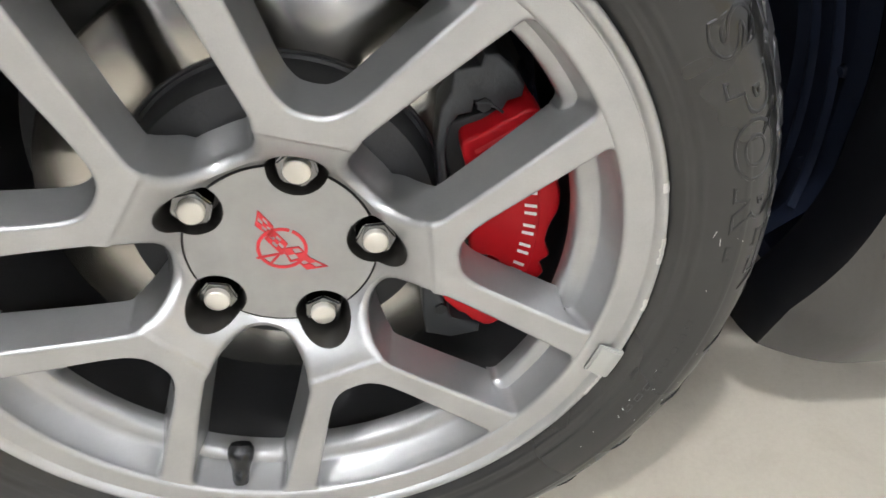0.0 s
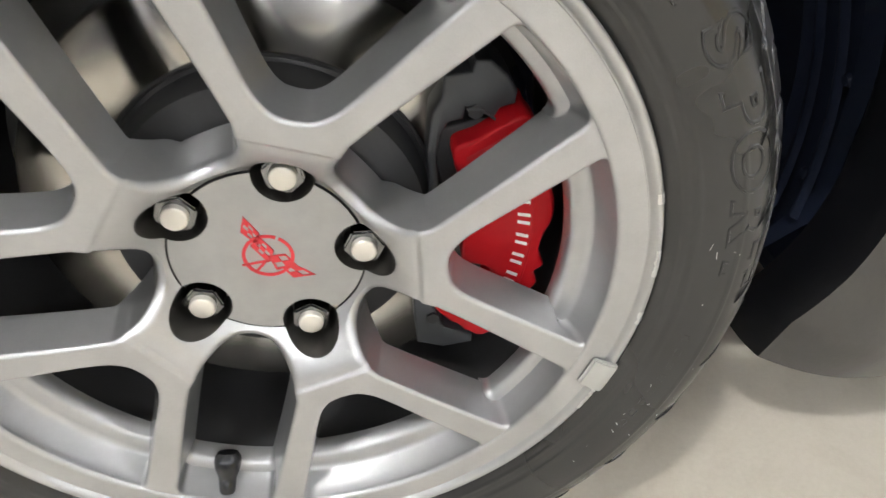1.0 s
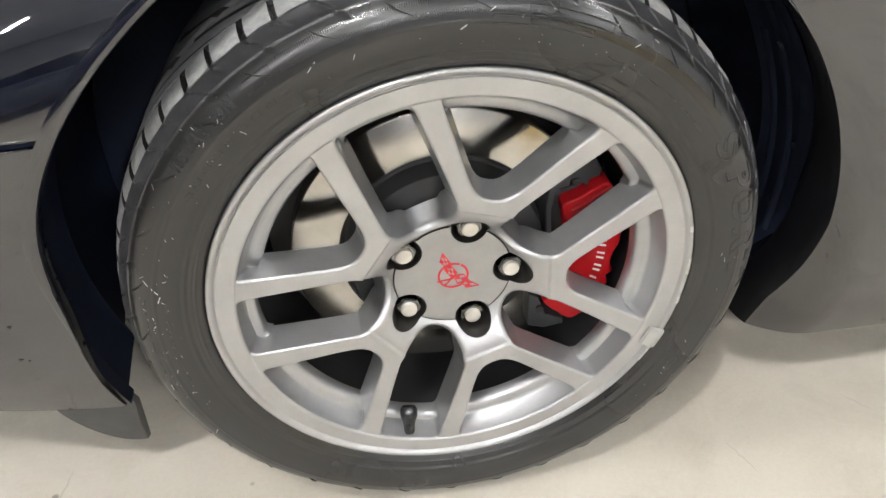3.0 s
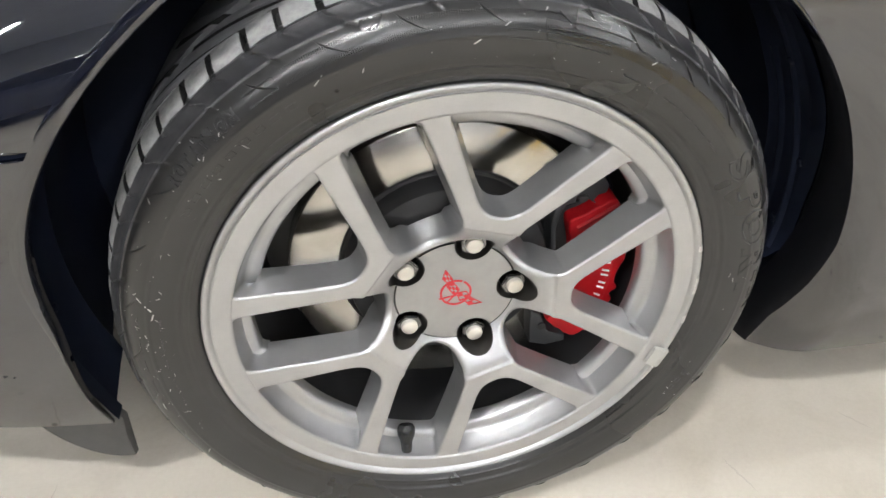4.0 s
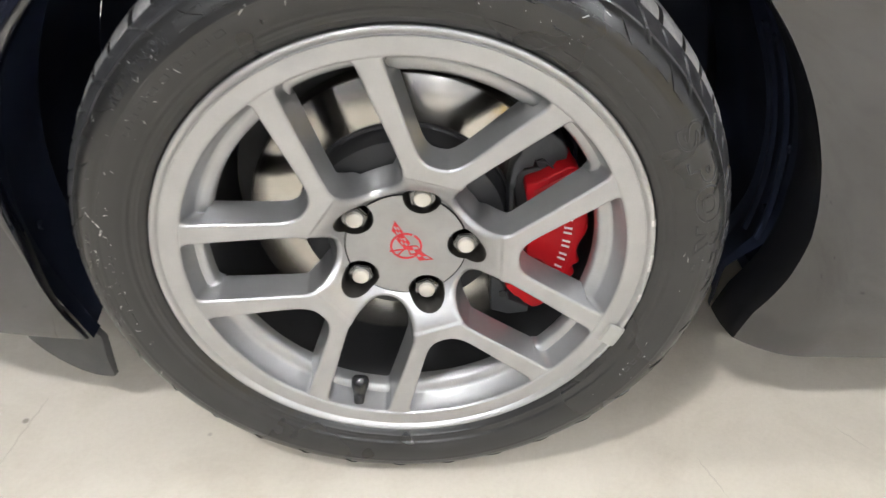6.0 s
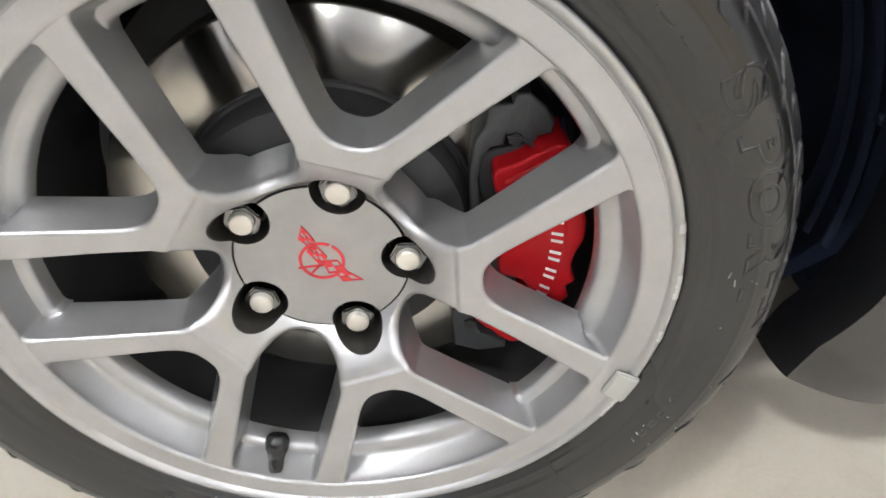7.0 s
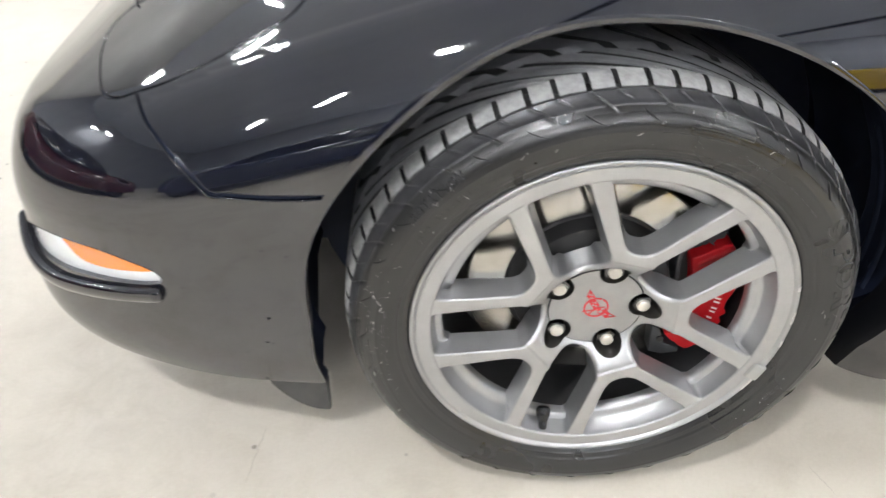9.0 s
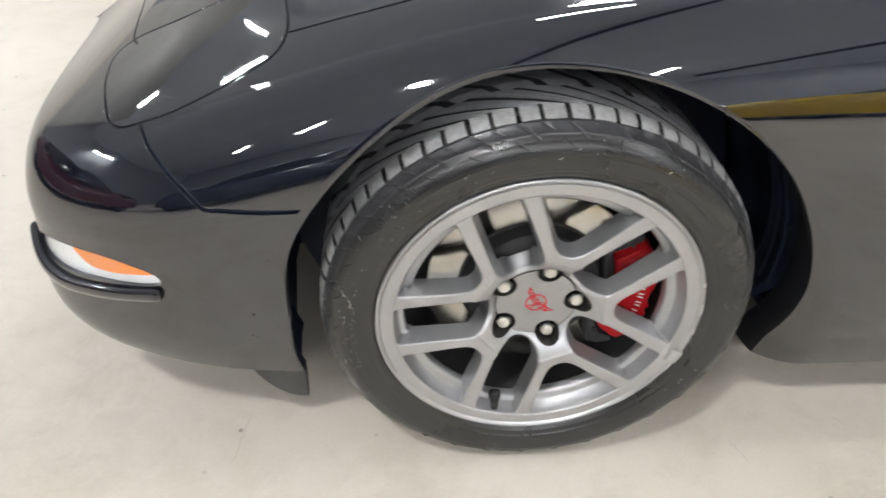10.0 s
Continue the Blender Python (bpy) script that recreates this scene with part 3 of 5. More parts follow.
    for name, which, back, mat in (("clear_lens", in_lamp & ~in_amber & ~cut, 0.006, "clear"), ("amber_lens", in_amber & in_lamp & ~cut, 0.0045, "amber")):
        me, used = from_arrays(name, xyz - nrm * back, tri[which])
        put(name, me, M[mat], sig, smooth=60)
    edge = resampled(lamp, 0.006)
    rows = []
    for s, w in edge:
        p = skin(s, v_of(w))
        a = skin(s + e, v_of(w)) - skin(s - e, v_of(w))
        b = skin(s, v_of(w) + e) - skin(s, v_of(w) - e)
        n = np.cross(a, b)
        n /= np.linalg.norm(n)
        n = -n if n[1] > 0 else n
        rows.append([p + n * 0.0005, p - n * 0.004, p - n * 0.014])
    part("recess", grid_mesh(rows, closed_u=True), M["gloss_black"], sig, smooth=60)
    # glossy lip along the signal's lower edge
    rows = []
    path = curved(dom(LIP), each=10)
    for k, (s, w) in enumerate(path):
        p = skin(s, v_of(w))
        a = skin(s + e, v_of(w)) - skin(s - e, v_of(w))
        b = skin(s, v_of(w) + e) - skin(s, v_of(w) - e)
        n = np.cross(a, b)
        n /= np.linalg.norm(n)
        n = -n if n[1] > 0 else n
        up = b / np.linalg.norm(b)
        t = k / (len(path) - 1)
        fat = min(1.0, (1.03 - t) / 0.06, (t + 0.03) / 0.06) ** 0.5
        rows.append([p + n * (0.010 * fat * math.cos(q) + 0.001) + up * 0.0125 * fat * math.sin(q) for q in np.linspace(0, 2 * math.pi, 16, endpoint=False)])
    bm = grid_mesh(rows, closed_v=True)
    bmesh.ops.holes_fill(bm, edges=[x for x in bm.edges if x.is_boundary])
    bmesh.ops.recalc_face_normals(bm, faces=bm.faces)
    part("signal_lip", bm, M["gloss_black"], car, "glossy black lip under the turn signal", smooth=60)
    # rounded edges of the panels along the gaps
    for q, closed in lines[3:]:
        q = np.asarray(q)
        ok_q = (q[:, 1] < 1.36) & ~inside(hole, q)
        q = q[ok_q]
        vv = v_of(q[:, 1])
        p = skin(q[:, 0], vv)
        a = skin(q[:, 0] + e, vv) - skin(q[:, 0] - e, vv)
        b = skin(q[:, 0], vv + e) - skin(q[:, 0], vv - e)
        n = np.cross(a, b)
        n /= np.linalg.norm(n, axis=1)[:, None]
        n = np.where((n[:, 1] > 0.2)[:, None], -n, n)
        t = np.roll(p, -1, 0) - np.roll(p, 1, 0) if closed else np.gradient(p, axis=0)
        t /= np.linalg.norm(t, axis=1)[:, None] + 1e-12
        side = np.cross(t, n)
        rows = [[c - m * 0.0008 + 0.0011 * (m * math.cos(w) + o * math.sin(w)) for w in np.linspace(0, 2 * math.pi, 8, endpoint=False)] for c, m, o in zip(p, n, side)]
        bm = grid_mesh(rows, closed_u=closed, closed_v=True)
        bmesh.ops.recalc_face_normals(bm, faces=bm.faces)
        part("rounded_edge", bm, M["paint"], car, smooth=80)
    # rolled lip of the wheel opening
    front_rows, rear_rows = [], []
    deep = lambda a: float(np.interp(a, [60, 80, 95, 108, 120], [0.004, 0.006, 0.010, 0.014, 0.016]))
    for s, w in resampled(arch, 0.006, False):
        p = skin(s, v_of(max(w, 0)))
        c = np.array([p[0], 0, p[2] - HUB])
        c /= np.linalg.norm(c)
        deg = math.degrees(math.atan2(c[0], c[2]))
        f, wide_f = min(1.0, max(0.0, (deg - 45) / 36)), flange(deg)
        g = min(1.0, max(0.25, (deg + 122) / 34))
        row = ([p + np.array([0, g * (y0 * (1 - f) + y1 * f), 0]) - c * (wide_f * w0 * (1 - f) + w1 * deep(deg) * f) for y0, w0, y1, w1 in ((0, 0, 0, 0), (-0.0004, 0.12, 0.004, 0.25), (-0.0010, 0.6, 0.010, 0.5), (-0.0008, 0.9, 0.020, 0.78), (0.001, 1.0, 0.034, 0.95), (0.016, 1.0, 0.050, 1.0))] + [p + np.array([0, 0.032 * g + 0.022 * f, 0]) + c * 0.012 * (1 - f) - c * deep(deg) * 0.9 * f])
        if deg < 46:
            front_rows.append(row)
        if deg > 43 and (rear_rows or front_rows):
            rear_rows.append(row)
    # same painted lip, its rear part blackened in place of dark reflections
    for lip_rows, mat in ((front_rows, "paint"), (rear_rows, "edge_shade")):
        bm = grid_mesh(lip_rows)
        bmesh.ops.recalc_face_normals(bm, faces=bm.faces)
        part("arch_lip", bm, M[mat], made["front_fender"], "rolled lip of the wheel opening", smooth=60)
    # stone chips in the paint
    for k, (s, v, size) in enumerate(((-0.408, 0.526, 0.0022), (-0.419, 0.37, 0.0020), (-0.412, 0.36, 0.0012))):
        p = skin(s, v)
        a = skin(s + e, v) - skin(s - e, v)
        b = skin(s, v + e) - skin(s, v - e)
        a, b = a / np.linalg.norm(a), b / np.linalg.norm(b)
        n = np.cross(a, b)
        n = -n if n[1] > 0 else n
        bm = bmesh.new()
        bm.faces.new([bm.verts.new(p + n * 0.0004 + size * (1 + 0.4 * math.sin(3.1 * q + k)) * (a * math.cos(q) + b * 0.8 * math.sin(q))) for q in np.linspace(0, 2 * math.pi, 9, endpoint=False)])
        bmesh.ops.recalc_face_normals(bm, faces=bm.faces)
        part("stone_chip", bm, M["groove"], made["front_bumper"], smooth=0)
    return made


panels = make_skin()


def make_arch_liner():
    prof = [(-0.012, 0.388), (0.02, 0.392), (0.03, 0.402), (0.10, 0.405), (0.115, 0.398), (0.13, 0.406), (0.25, 0.408), (0.30, 0.40)]
    rows = []
    for f in np.linspace(0, 1, 80):
        row = []
        for y, r in prof:
            a0 = float(np.interp(y + 0.03, [0.0, 0.10, 0.135, 0.17, 0.33], [-113.8, -115.5, -114, -110, -106]))
            a = a0 + (114.0 - 60 * max(0.0, y - 0.06) - a0) * f
            back = min(1.0, max(0.0, (a - 62) / 22))
            q = r + 0.015 * back + 0.034 * min(1.0, max(0.0, (a - 95) / 19)) ** 2
            row.append((q * math.sin(radians(a)), y + 0.03 + 0.02 * min(1.0, max(0.0, (-88 - a) / 20)) * max(0.0, 1 - (y + 0.012) / 0.1) + (0.042 * back + 0.065 * min(1.0, max(0.0, (a - 92) / 14))) * max(0.0, 1 - y / 0.2), HUB + q * math.cos(radians(a))))
        rows.append(row)
    liner = part("wheel_arch_liner", grid_mesh(rows), M["plastic"], car, "black plastic wheel arch liner", smooth=40)
    bm = grid_mesh([[(r * math.sin(radians(a)), 0.332, HUB + r * math.cos(radians(a))) for r in (0.40, 0.02)] for a in np.arange(-120, 116, 5.0)])
    part("inner_guard", bm, M["plastic"], liner)
    # ribs and push pins behind the wheel
    for a, r0, y in ((78, 0.404, 0.085), (90, 0.402, 0.10), (60, 0.397, 0.09), (-80, 0.397, 0.05), (-95, 0.397, 0.085)):
        bm = bmesh.new()
        c = Vector((r0 * math.sin(radians(a)), y, HUB + r0 * math.cos(radians(a))))
        d = (Vector((0, y, HUB)) - c).normalized()
        bmesh.ops.create_cone(bm, cap_ends=True, segments=14, radius1=0.0055, radius2=0.004, depth=0.003, matrix=Matrix.Translation(c) @ d.to_track_quat("Z", "Y").to_matrix().to_4x4())
        part("push_pin", bm, M["plastic"], liner)
    for y, a0, a1 in ((0.10, 50, 97), (0.13, 60, 97), (0.05, -100, -60)):
        rows = []
        for a in np.arange(a0, a1 + 0.1, 3.0):
            c = np.array([math.sin(radians(a)), 0, math.cos(radians(a))])
            o = np.array([0, y + 0.008 * math.sin(radians(a * 3)), HUB])
            rows.append([o + c * 0.404 + np.array([0, -0.006, 0]), o + c * 0.4005 + np.array([0, -0.002, 0]), o + c * 0.4005 + np.array([0, 0.002, 0]), o + c * 0.404 + np.array([0, 0.006, 0])])
        part("liner_rib", grid_mesh(rows), M["plastic"], liner, smooth=50)


def make_air_dam():
    """The flexible spoiler under the bumper."""
    rows = []
    for t in np.linspace(0, 1, 24):
        x = -0.446 + 0.084 * t
        y = 0.062 + 0.006 * t
        top = 0.186 - 0.056 * t ** 3
        low = 0.146 - 0.079 * math.sin(t * math.pi / 2) ** 0.75
        rows.append([(x, y, top), (x, y - 0.004, (top + low) / 2), (x + 0.002, y - 0.003, low), (x + 0.004, y + 0.004, low), (x + 0.004, y + 0.007, top)])
    bm = grid_mesh(rows, closed_v=True)
    bmesh.ops.holes_fill(bm, edges=[e for e in bm.edges if e.is_boundary])
    part("air_dam", bm, M["flap"], car, "dark grey plastic air dam flap", smooth=40)


make_arch_liner()
make_air_dam()


# ---- tyre ----
SIDE = curved([(0.2335, 0.012), (0.2385, 0.019), (0.243, 0.0235), (0.252, 0.0285), (0.266, 0.0345), (0.280, 0.0365), (0.290, 0.034), (0.2975, 0.0285), (0.3035, 0.0205), (0.3085, 0.0125), (0.3125, 0.0075)], each=9)


def side_u(r):
    return float(np.interp(r, SIDE[:, 0], SIDE[:, 1]))


def make_tyre():
    """Side wall with its mould rings, fine ribs and shoulder notches."""
    bm = bmesh.new()
    prof = [(r, u) for r, u in SIDE]
    n = 1080
    rows = []
    for i in range(n):
        a = 360.0 * i / n
        row = []
        for r, u in prof:
            up = 0.0
            up += 0.0008 * math.exp(-((r - 0.2470) / 0.0009) ** 2)
            up += 0.0006 * math.exp(-((r - 0.2560) / 0.0008) ** 2)
            up += 0.0015 * math.exp(-((r - 0.3035) / 0.0012) ** 2) + 0.0007 * math.exp(-((r - 0.2800) / 0.0010) ** 2)
            up -= 0.0007 * math.exp(-((r - 0.2530) / 0.0012) ** 2)
            wave = math.sin(radians(a * PITCHES))
            if r > 0.3025:
                up += 0.0007 * max(0.0, wave) ** 0.5 * min(1.0, (r - 0.3025) / 0.002)
            # the tread grooves run out over the shoulder in curved tails
            turn = 360.0 / PITCHES
            for c0, width, reach, depth in ((0.55, 0.42, 0.2965, 0.0030), (5.8, 0.34, 0.3030, 0.0022)):
                centre = c0 + 420.0 * max(0.0, 0.3105 - r) - 9000.0 * max(0.0, 0.3105 - r) ** 2
                off = (a - centre + turn / 2) % turn - turn / 2
                up -= depth * math.exp(-(off / width) ** 2) * min(1.0, max(0.0, (r - reach) / 0.006))
                up += 0.0008 * math.exp(-((off - 1.6 * width) / (0.8 * width)) ** 2) * min(1.0, max(0.0, (r - reach) / 0.004))
            row.append(wheel_point(r, a, u + up))
        rows.append(row)
    bm = grid_mesh(rows, closed_u=True)
    for f in bm.faces:
        c = f.calc_center_median()
        if math.hypot(c.x, c.z - HUB) > 0.3025:
            f.material_index = 1
    return part("side_wall", bm, [M["rubber"], M["shoulder"]], wheel, "worn black tyre side wall", smooth=60)


def make_tread():
    n, w0 = PITCHES, 360.0 / PITCHES
    us = [0.0075, 0.0055, 0.002, -0.003, -0.009, -0.016, -0.0235, -0.0245, -0.0257, -0.027, -0.0285, -0.0305, -0.033, -0.0355, -0.038, -0.041, -0.044, -0.048, -0.052, -0.057, -0.062, -0.068, -0.074, -0.084, -0.092, -0.10, -0.118, -0.136, -0.155, -0.18, -0.21]

    def crown(u):
        return 0.3205 - 0.0085 * max(0.0, (u + 0.026) / 0.0335) ** 2.2 - 0.003 * abs((u + 0.10) / 0.11) ** 2.5

    def sweep(u):
        q = max(0.0, -u - 0.0235)
        return -(2.5 * (1 - math.exp(-q / 0.003)) + 480 * q - 1500 * q * q)

    cols = [(0.0, 0), (0.06, 1), (1.05, 1), (1.11, 0), (3.4, 0), (5.3, 0), (5.36, 2), (6.26, 2), (6.32, 0), (8.4, 0), (w0 - 0.4, 0)]
    bm = bmesh.new()
    grid, kinds = [], []
    for i in range(n):
        for c, kind in cols:
            row = []
            for u in us:
                deep = 0.0
                if kind == 1 and u > -0.15:
                    deep = 0.0068 * (0.55 if u > 0.004 else 1.0)
                if kind == 2 and u > -0.024:
                    deep = 0.0045 * (0.4 if u > 0.004 else 1.0)
                if -0.09 < u < -0.076:
                    deep = 0.0068
                lift = 0.0005 * math.sin(i * 2.1 + c) * (kind == 0)
                wide_c = 1.4 * min(1.0, max(0.0, -u - 0.0235) / 0.004)
                open_c = c if c < 1.0 else 0.06 + (c - 0.06) * (1 + wide_c) if c < 1.2 else w0 - (w0 - c) * (w0 - 1.11 - 1.05 * wide_c) / (w0 - 1.11)
                row.append(bm.verts.new(wheel_point(crown(u) - deep + lift, i * w0 + open_c + sweep(u), u)))
            grid.append(row)
            kinds.append(kind)
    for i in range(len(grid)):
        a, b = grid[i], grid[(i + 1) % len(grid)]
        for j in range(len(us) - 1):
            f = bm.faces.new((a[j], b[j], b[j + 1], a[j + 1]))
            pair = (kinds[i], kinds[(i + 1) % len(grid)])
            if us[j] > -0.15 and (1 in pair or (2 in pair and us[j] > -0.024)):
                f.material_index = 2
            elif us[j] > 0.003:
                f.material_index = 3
            # scuffed blocks, with their lit tone painted in
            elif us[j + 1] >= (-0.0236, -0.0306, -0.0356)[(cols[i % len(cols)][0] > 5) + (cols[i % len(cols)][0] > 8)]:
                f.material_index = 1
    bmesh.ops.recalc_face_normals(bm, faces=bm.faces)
    part("tread", bm, [M["tread_top"], M["tread"], M["groove"], M["shoulder"]], wheel, "worn tread with swept grooves, shoulder blocks paled by scuffing and painted light", smooth=25)
    bm = lathe([(0.3125, 0.0075), (0.3115, 0.0), (0.311, -0.10), (0.311, -0.2), (0.305, -0.226), (0.28, -0.238), (0.25, -0.232), (0.232, -0.222)], 120)
    part("inner_side_wall", bm, M["rubber"], wheel, smooth=60)


def letters(text, size, a_mid, r_base, spread, name, line=0.0011, wide=1.25, bold=0.0):
    """Raised outlined letters bent round the side wall, tops outward."""
    for k, ch in enumerate(text):
        if ch == " ":
            continue
        cu = bpy.data.curves.new(name, "FONT")
        cu.body, cu.size, cu.align_x = ch, size, "CENTER"
        cu.offset, cu.fill_mode, cu.bevel_depth, cu.bevel_resolution, cu.resolution_u = bold, "NONE", line, 1, 4
        ob = new("tmp", cu)
        me = bpy.data.meshes.new_from_object(ob.evaluated_get(bpy.context.evaluated_depsgraph_get()))
        bpy.data.objects.remove(ob)
        bpy.data.curves.remove(cu)
        a = a_mid + (k - (len(text) - 1) / 2) * spread
        for v in me.vertices:
            x, y, h = v.co
            r = r_base + y
            v.co = wheel_point(r, a + math.degrees(x * wide / r_base), side_u(r) + h)
        me.update()
        put(name, me, M["letter"], wheel, smooth=40)


def bars(a0, a1, r0, r1, name, line=0.0006):
    """A raised plain bar outline on the side wall."""
    ring = [(r0, a) for a in np.linspace(a0, a1, 12)] + [(r1, a) for a in np.linspace(a1, a0, 12)]
    rows = []
    for k, (r, a) in enumerate(ring):
        pr, pa = ring[k - 1]
        nr, na = ring[(k + 1) % len(ring)]
        t = Vector(wheel_point(nr, na, 0)) - Vector(wheel_point(pr, pa, 0))
        t.normalize()
        side = t.cross(Vector((0, 1, 0)))
        c = Vector(wheel_point(r, a, side_u(r)))
        rows.append([c + side * line * math.cos(q) + Vector((0, -1, 0)) * line * math.sin(q) for q in np.linspace(0, 2 * math.pi, 6, endpoint=False)])
    bm = grid_mesh(rows, closed_u=True, closed_v=True)
    bmesh.ops.recalc_face_normals(bm, faces=bm.faces)
    part(name, bm, M["letter"], wheel, smooth=60)


def make_tyre_marks():
    letters("SPORT", 0.0290, 71.0, 0.2738, 7.5, "raised_letter", 0.0009, 1.55, 0.0016)
    letters("ROTATION", 0.0125, -46.4, 0.2868, 1.95, "raised_letter", 0.0010, 0.85)
    bars(-36.5, -31.5, 0.2872, 0.2955, "moulded_bar", 0.0006)
    for a0, a1, r0, r1 in ((2.5, 19.0, 0.2785, 0.2845), (8.0, 22.0, 0.2870, 0.2930)):
        bars(a0, a1, r0, r1, "moulded_bar")
    for k in range(6):                      # maker's name, as plain bars
        bars(23.5 + k * 4.6, 26.6 + k * 4.6, 0.2685, 0.2895, "moulded_bar")
    for k in range(9):                      # unreadable small print
        bars(-58 + k * 3.2, -56.2 + k * 3.2, 0.2690, 0.2735, "moulded_bar", 0.0004)
    for k in range(5):
        bars(-84 - k * 5.0, -81 - k * 5.0, 0.2700, 0.2880, "moulded_bar", 0.0005)
    for k in range(8):
        bars(98 + k * 2.6, 99.4 + k * 2.6, 0.2655, 0.2690, "moulded_bar", 0.00025)
    # slanted mould ridges towards the shoulder, one a pitch, and a band of fine ribs
    bm = bmesh.new()
    for k in range(PITCHES):
        a = k * 360.0 / PITCHES + 2.0
        rows = []
        for t in np.linspace(0, 1, 9):
            r, q = 0.2885 + 0.0135 * t, a - 5.2 * t + 1.2 * t * t
            h = 0.0015 * math.sin(math.pi * min(1.0, t + 0.12)) + 0.0001
            w = math.degrees(0.0011 / r) * (0.5 + t)
            rows.append([wheel_point(r, q - w, side_u(r) - 0.0003), wheel_point(r, q - w * 0.2, side_u(r) + h), wheel_point(r, q + w, side_u(r) - 0.0003)])
        tmp = bpy.data.meshes.new("tmp")
        piece = grid_mesh(rows)
        piece.to_mesh(tmp)
        piece.free()
        bm.from_mesh(tmp)
        bpy.data.meshes.remove(tmp)
    bmesh.ops.recalc_face_normals(bm, faces=bm.faces)
    tagged(part("shoulder_moulding", bm, M["rubber"], wheel, "slanted ridges moulded into the tyre shoulder", smooth=30), kind="stuff")
    bm = bmesh.new()
    for a in np.arange(-30, 18, 0.34):
        r0, r1 = 0.2862, 0.2972
        q = [wheel_point(r, a + d, side_u(r) + h) for r in (r0, r1) for d, h in ((-0.13, -0.0002), (0.0, 0.0009), (0.13, -0.0002))]
        v = [bm.verts.new(p) for p in q]
        bm.faces.new((v[0], v[1], v[4], v[3]))
        bm.faces.new((v[1], v[2], v[5], v[4]))
    bmesh.ops.recalc_face_normals(bm, faces=bm.faces)
    tagged(part("rib_band", bm, M["rubber"], wheel, "fine radial ribs on the side wall", smooth=0), kind="stuff")
    # scratches and mould whiskers, with glints painted in as pale flecks
    rng = random.Random(11)
    bm = bmesh.new()
    for k in range(150):
        a = rng.choice((rng.uniform(-62, -40), rng.uniform(-112, -66), rng.uniform(-112, -66), rng.uniform(80, 130), rng.uniform(-20, 30)))
        r = rng.uniform(0.262, 0.302)
        ln, w = rng.uniform(0.0004, 0.0010) + 0.0050 * rng.random() ** 4, rng.uniform(0.00012, 0.0003)
        if k < 7:               # the few long scratches
            a, r, ln, w = ((-2.0, 0.2762, 0.006, 0.0004), (-26, 0.2792, 0.010, 0.00025), (-78.5, 0.2790, 0.008, 0.0005), (-76.9, 0.2865, 0.006, 0.0004), (-80.4, 0.2755, 0.007, 0.0004), (-103, 0.2900, 0.008, 0.0004), (-118, 0.2860, 0.007, 0.0003))[k]
        q = rng.uniform(0, math.pi)
        quad = []
        for s, t in ((-1, -1), (1, -1), (1, 1), (-1, 1)):
            dx, dr = s * ln / 2 * math.cos(q) - t * w * math.sin(q), s * ln / 2 * math.sin(q) + t * w * math.cos(q)
            rr = r + dr
            quad.append(bm.verts.new(wheel_point(rr, a + math.degrees(dx / r), side_u(rr) + 0.0005)))
        bm.faces.new(quad)
    bmesh.ops.recalc_face_normals(bm, faces=bm.faces)
    tagged(part("scuff_glint_marks", bm, M["scuff_glint"], wheel, "tiny pale scuffs and painted glints", smooth=0), kind="stuff")


make_tyre()
make_tread()
make_tyre_marks()


# ---- rim ----
def face_u(r, d):
    """Height of the wheel's front at radius r, d degrees from the nearest spoke axis."""
    edge = 0.0955 - 0.003 * max(0.0, 1 - (d / 14.0) ** 2)
    if r < edge:
        t = min(1.0, max(0.0, (r - 0.063) / (edge - 0.063)))
        return -0.0155 + 0.0272 * (1 - (1 - t) ** 1.55)
    if r < edge + 0.0025:
        k = (r - edge) / 0.0025
        return 0.0117 + 0.0028 * k * k * (3 - 2 * k)
    return 0.0145 + (r - edge) * 0.045


def polar(p):
    r = math.hypot(p[0], p[1])
    a = math.degrees(math.atan2(p[0], p[1]))
    return r, a, (a - TURN + 36) % 72 - 36


def window_a(axis):
    """Opening inside a V, round the axis angle."""
    half = np.vstack([curved([(0, 0.1112), (0.0095, 0.1125), (0.0185, 0.1185), (0.0265, 0.1285), (0.035, 0.1412)], each=6),
                      curved([(0.035, 0.1412), (0.05, 0.1645), (0.063, 0.1845), (0.0693, 0.1943), (0.0708, 0.1975), (0.0700, 0.2001)], each=5)[1:],
                      [(0.212 * math.sin(radians(q)), 0.212 * math.cos(radians(q))) for q in np.arange(18.5, 0, -1.0)]])
    return turned(half, axis)


def window_b(axis):
    """Opening between two Vs."""
    half = np.vstack([curved([(0, 0.0712), (0.011, 0.0722), (0.0205, 0.0762), (0.0285, 0.0845), (0.0325, 0.093), (0.0352, 0.1005)], each=5),
                      curved([(0.0352, 0.1005), (0.0356, 0.13), (0.0352, 0.17), (0.0348, 0.195), (0.0346, 0.203), (0.0335, 0.2070), (0.0308, 0.2097)], each=5)[1:],
                      [(0.212 * math.sin(radians(q)), 0.212 * math.cos(radians(q))) for q in np.arange(7.5, 0, -1.0)]])
    return turned(half, axis)


def turned(half, axis):
    loop = np.vstack([half, half[::-1][1:-1] * np.array([-1, 1]) if abs(half[-1][0]) < 1e-4 else half[::-1][:-1] * np.array([-1, 1])])
    loop = resampled(loop, 0.0018)
    c, s = math.cos(radians(axis)), math.sin(radians(axis))
    return np.stack([loop[:, 0] * c + loop[:, 1] * s, -loop[:, 0] * s + loop[:, 1] * c], 1)


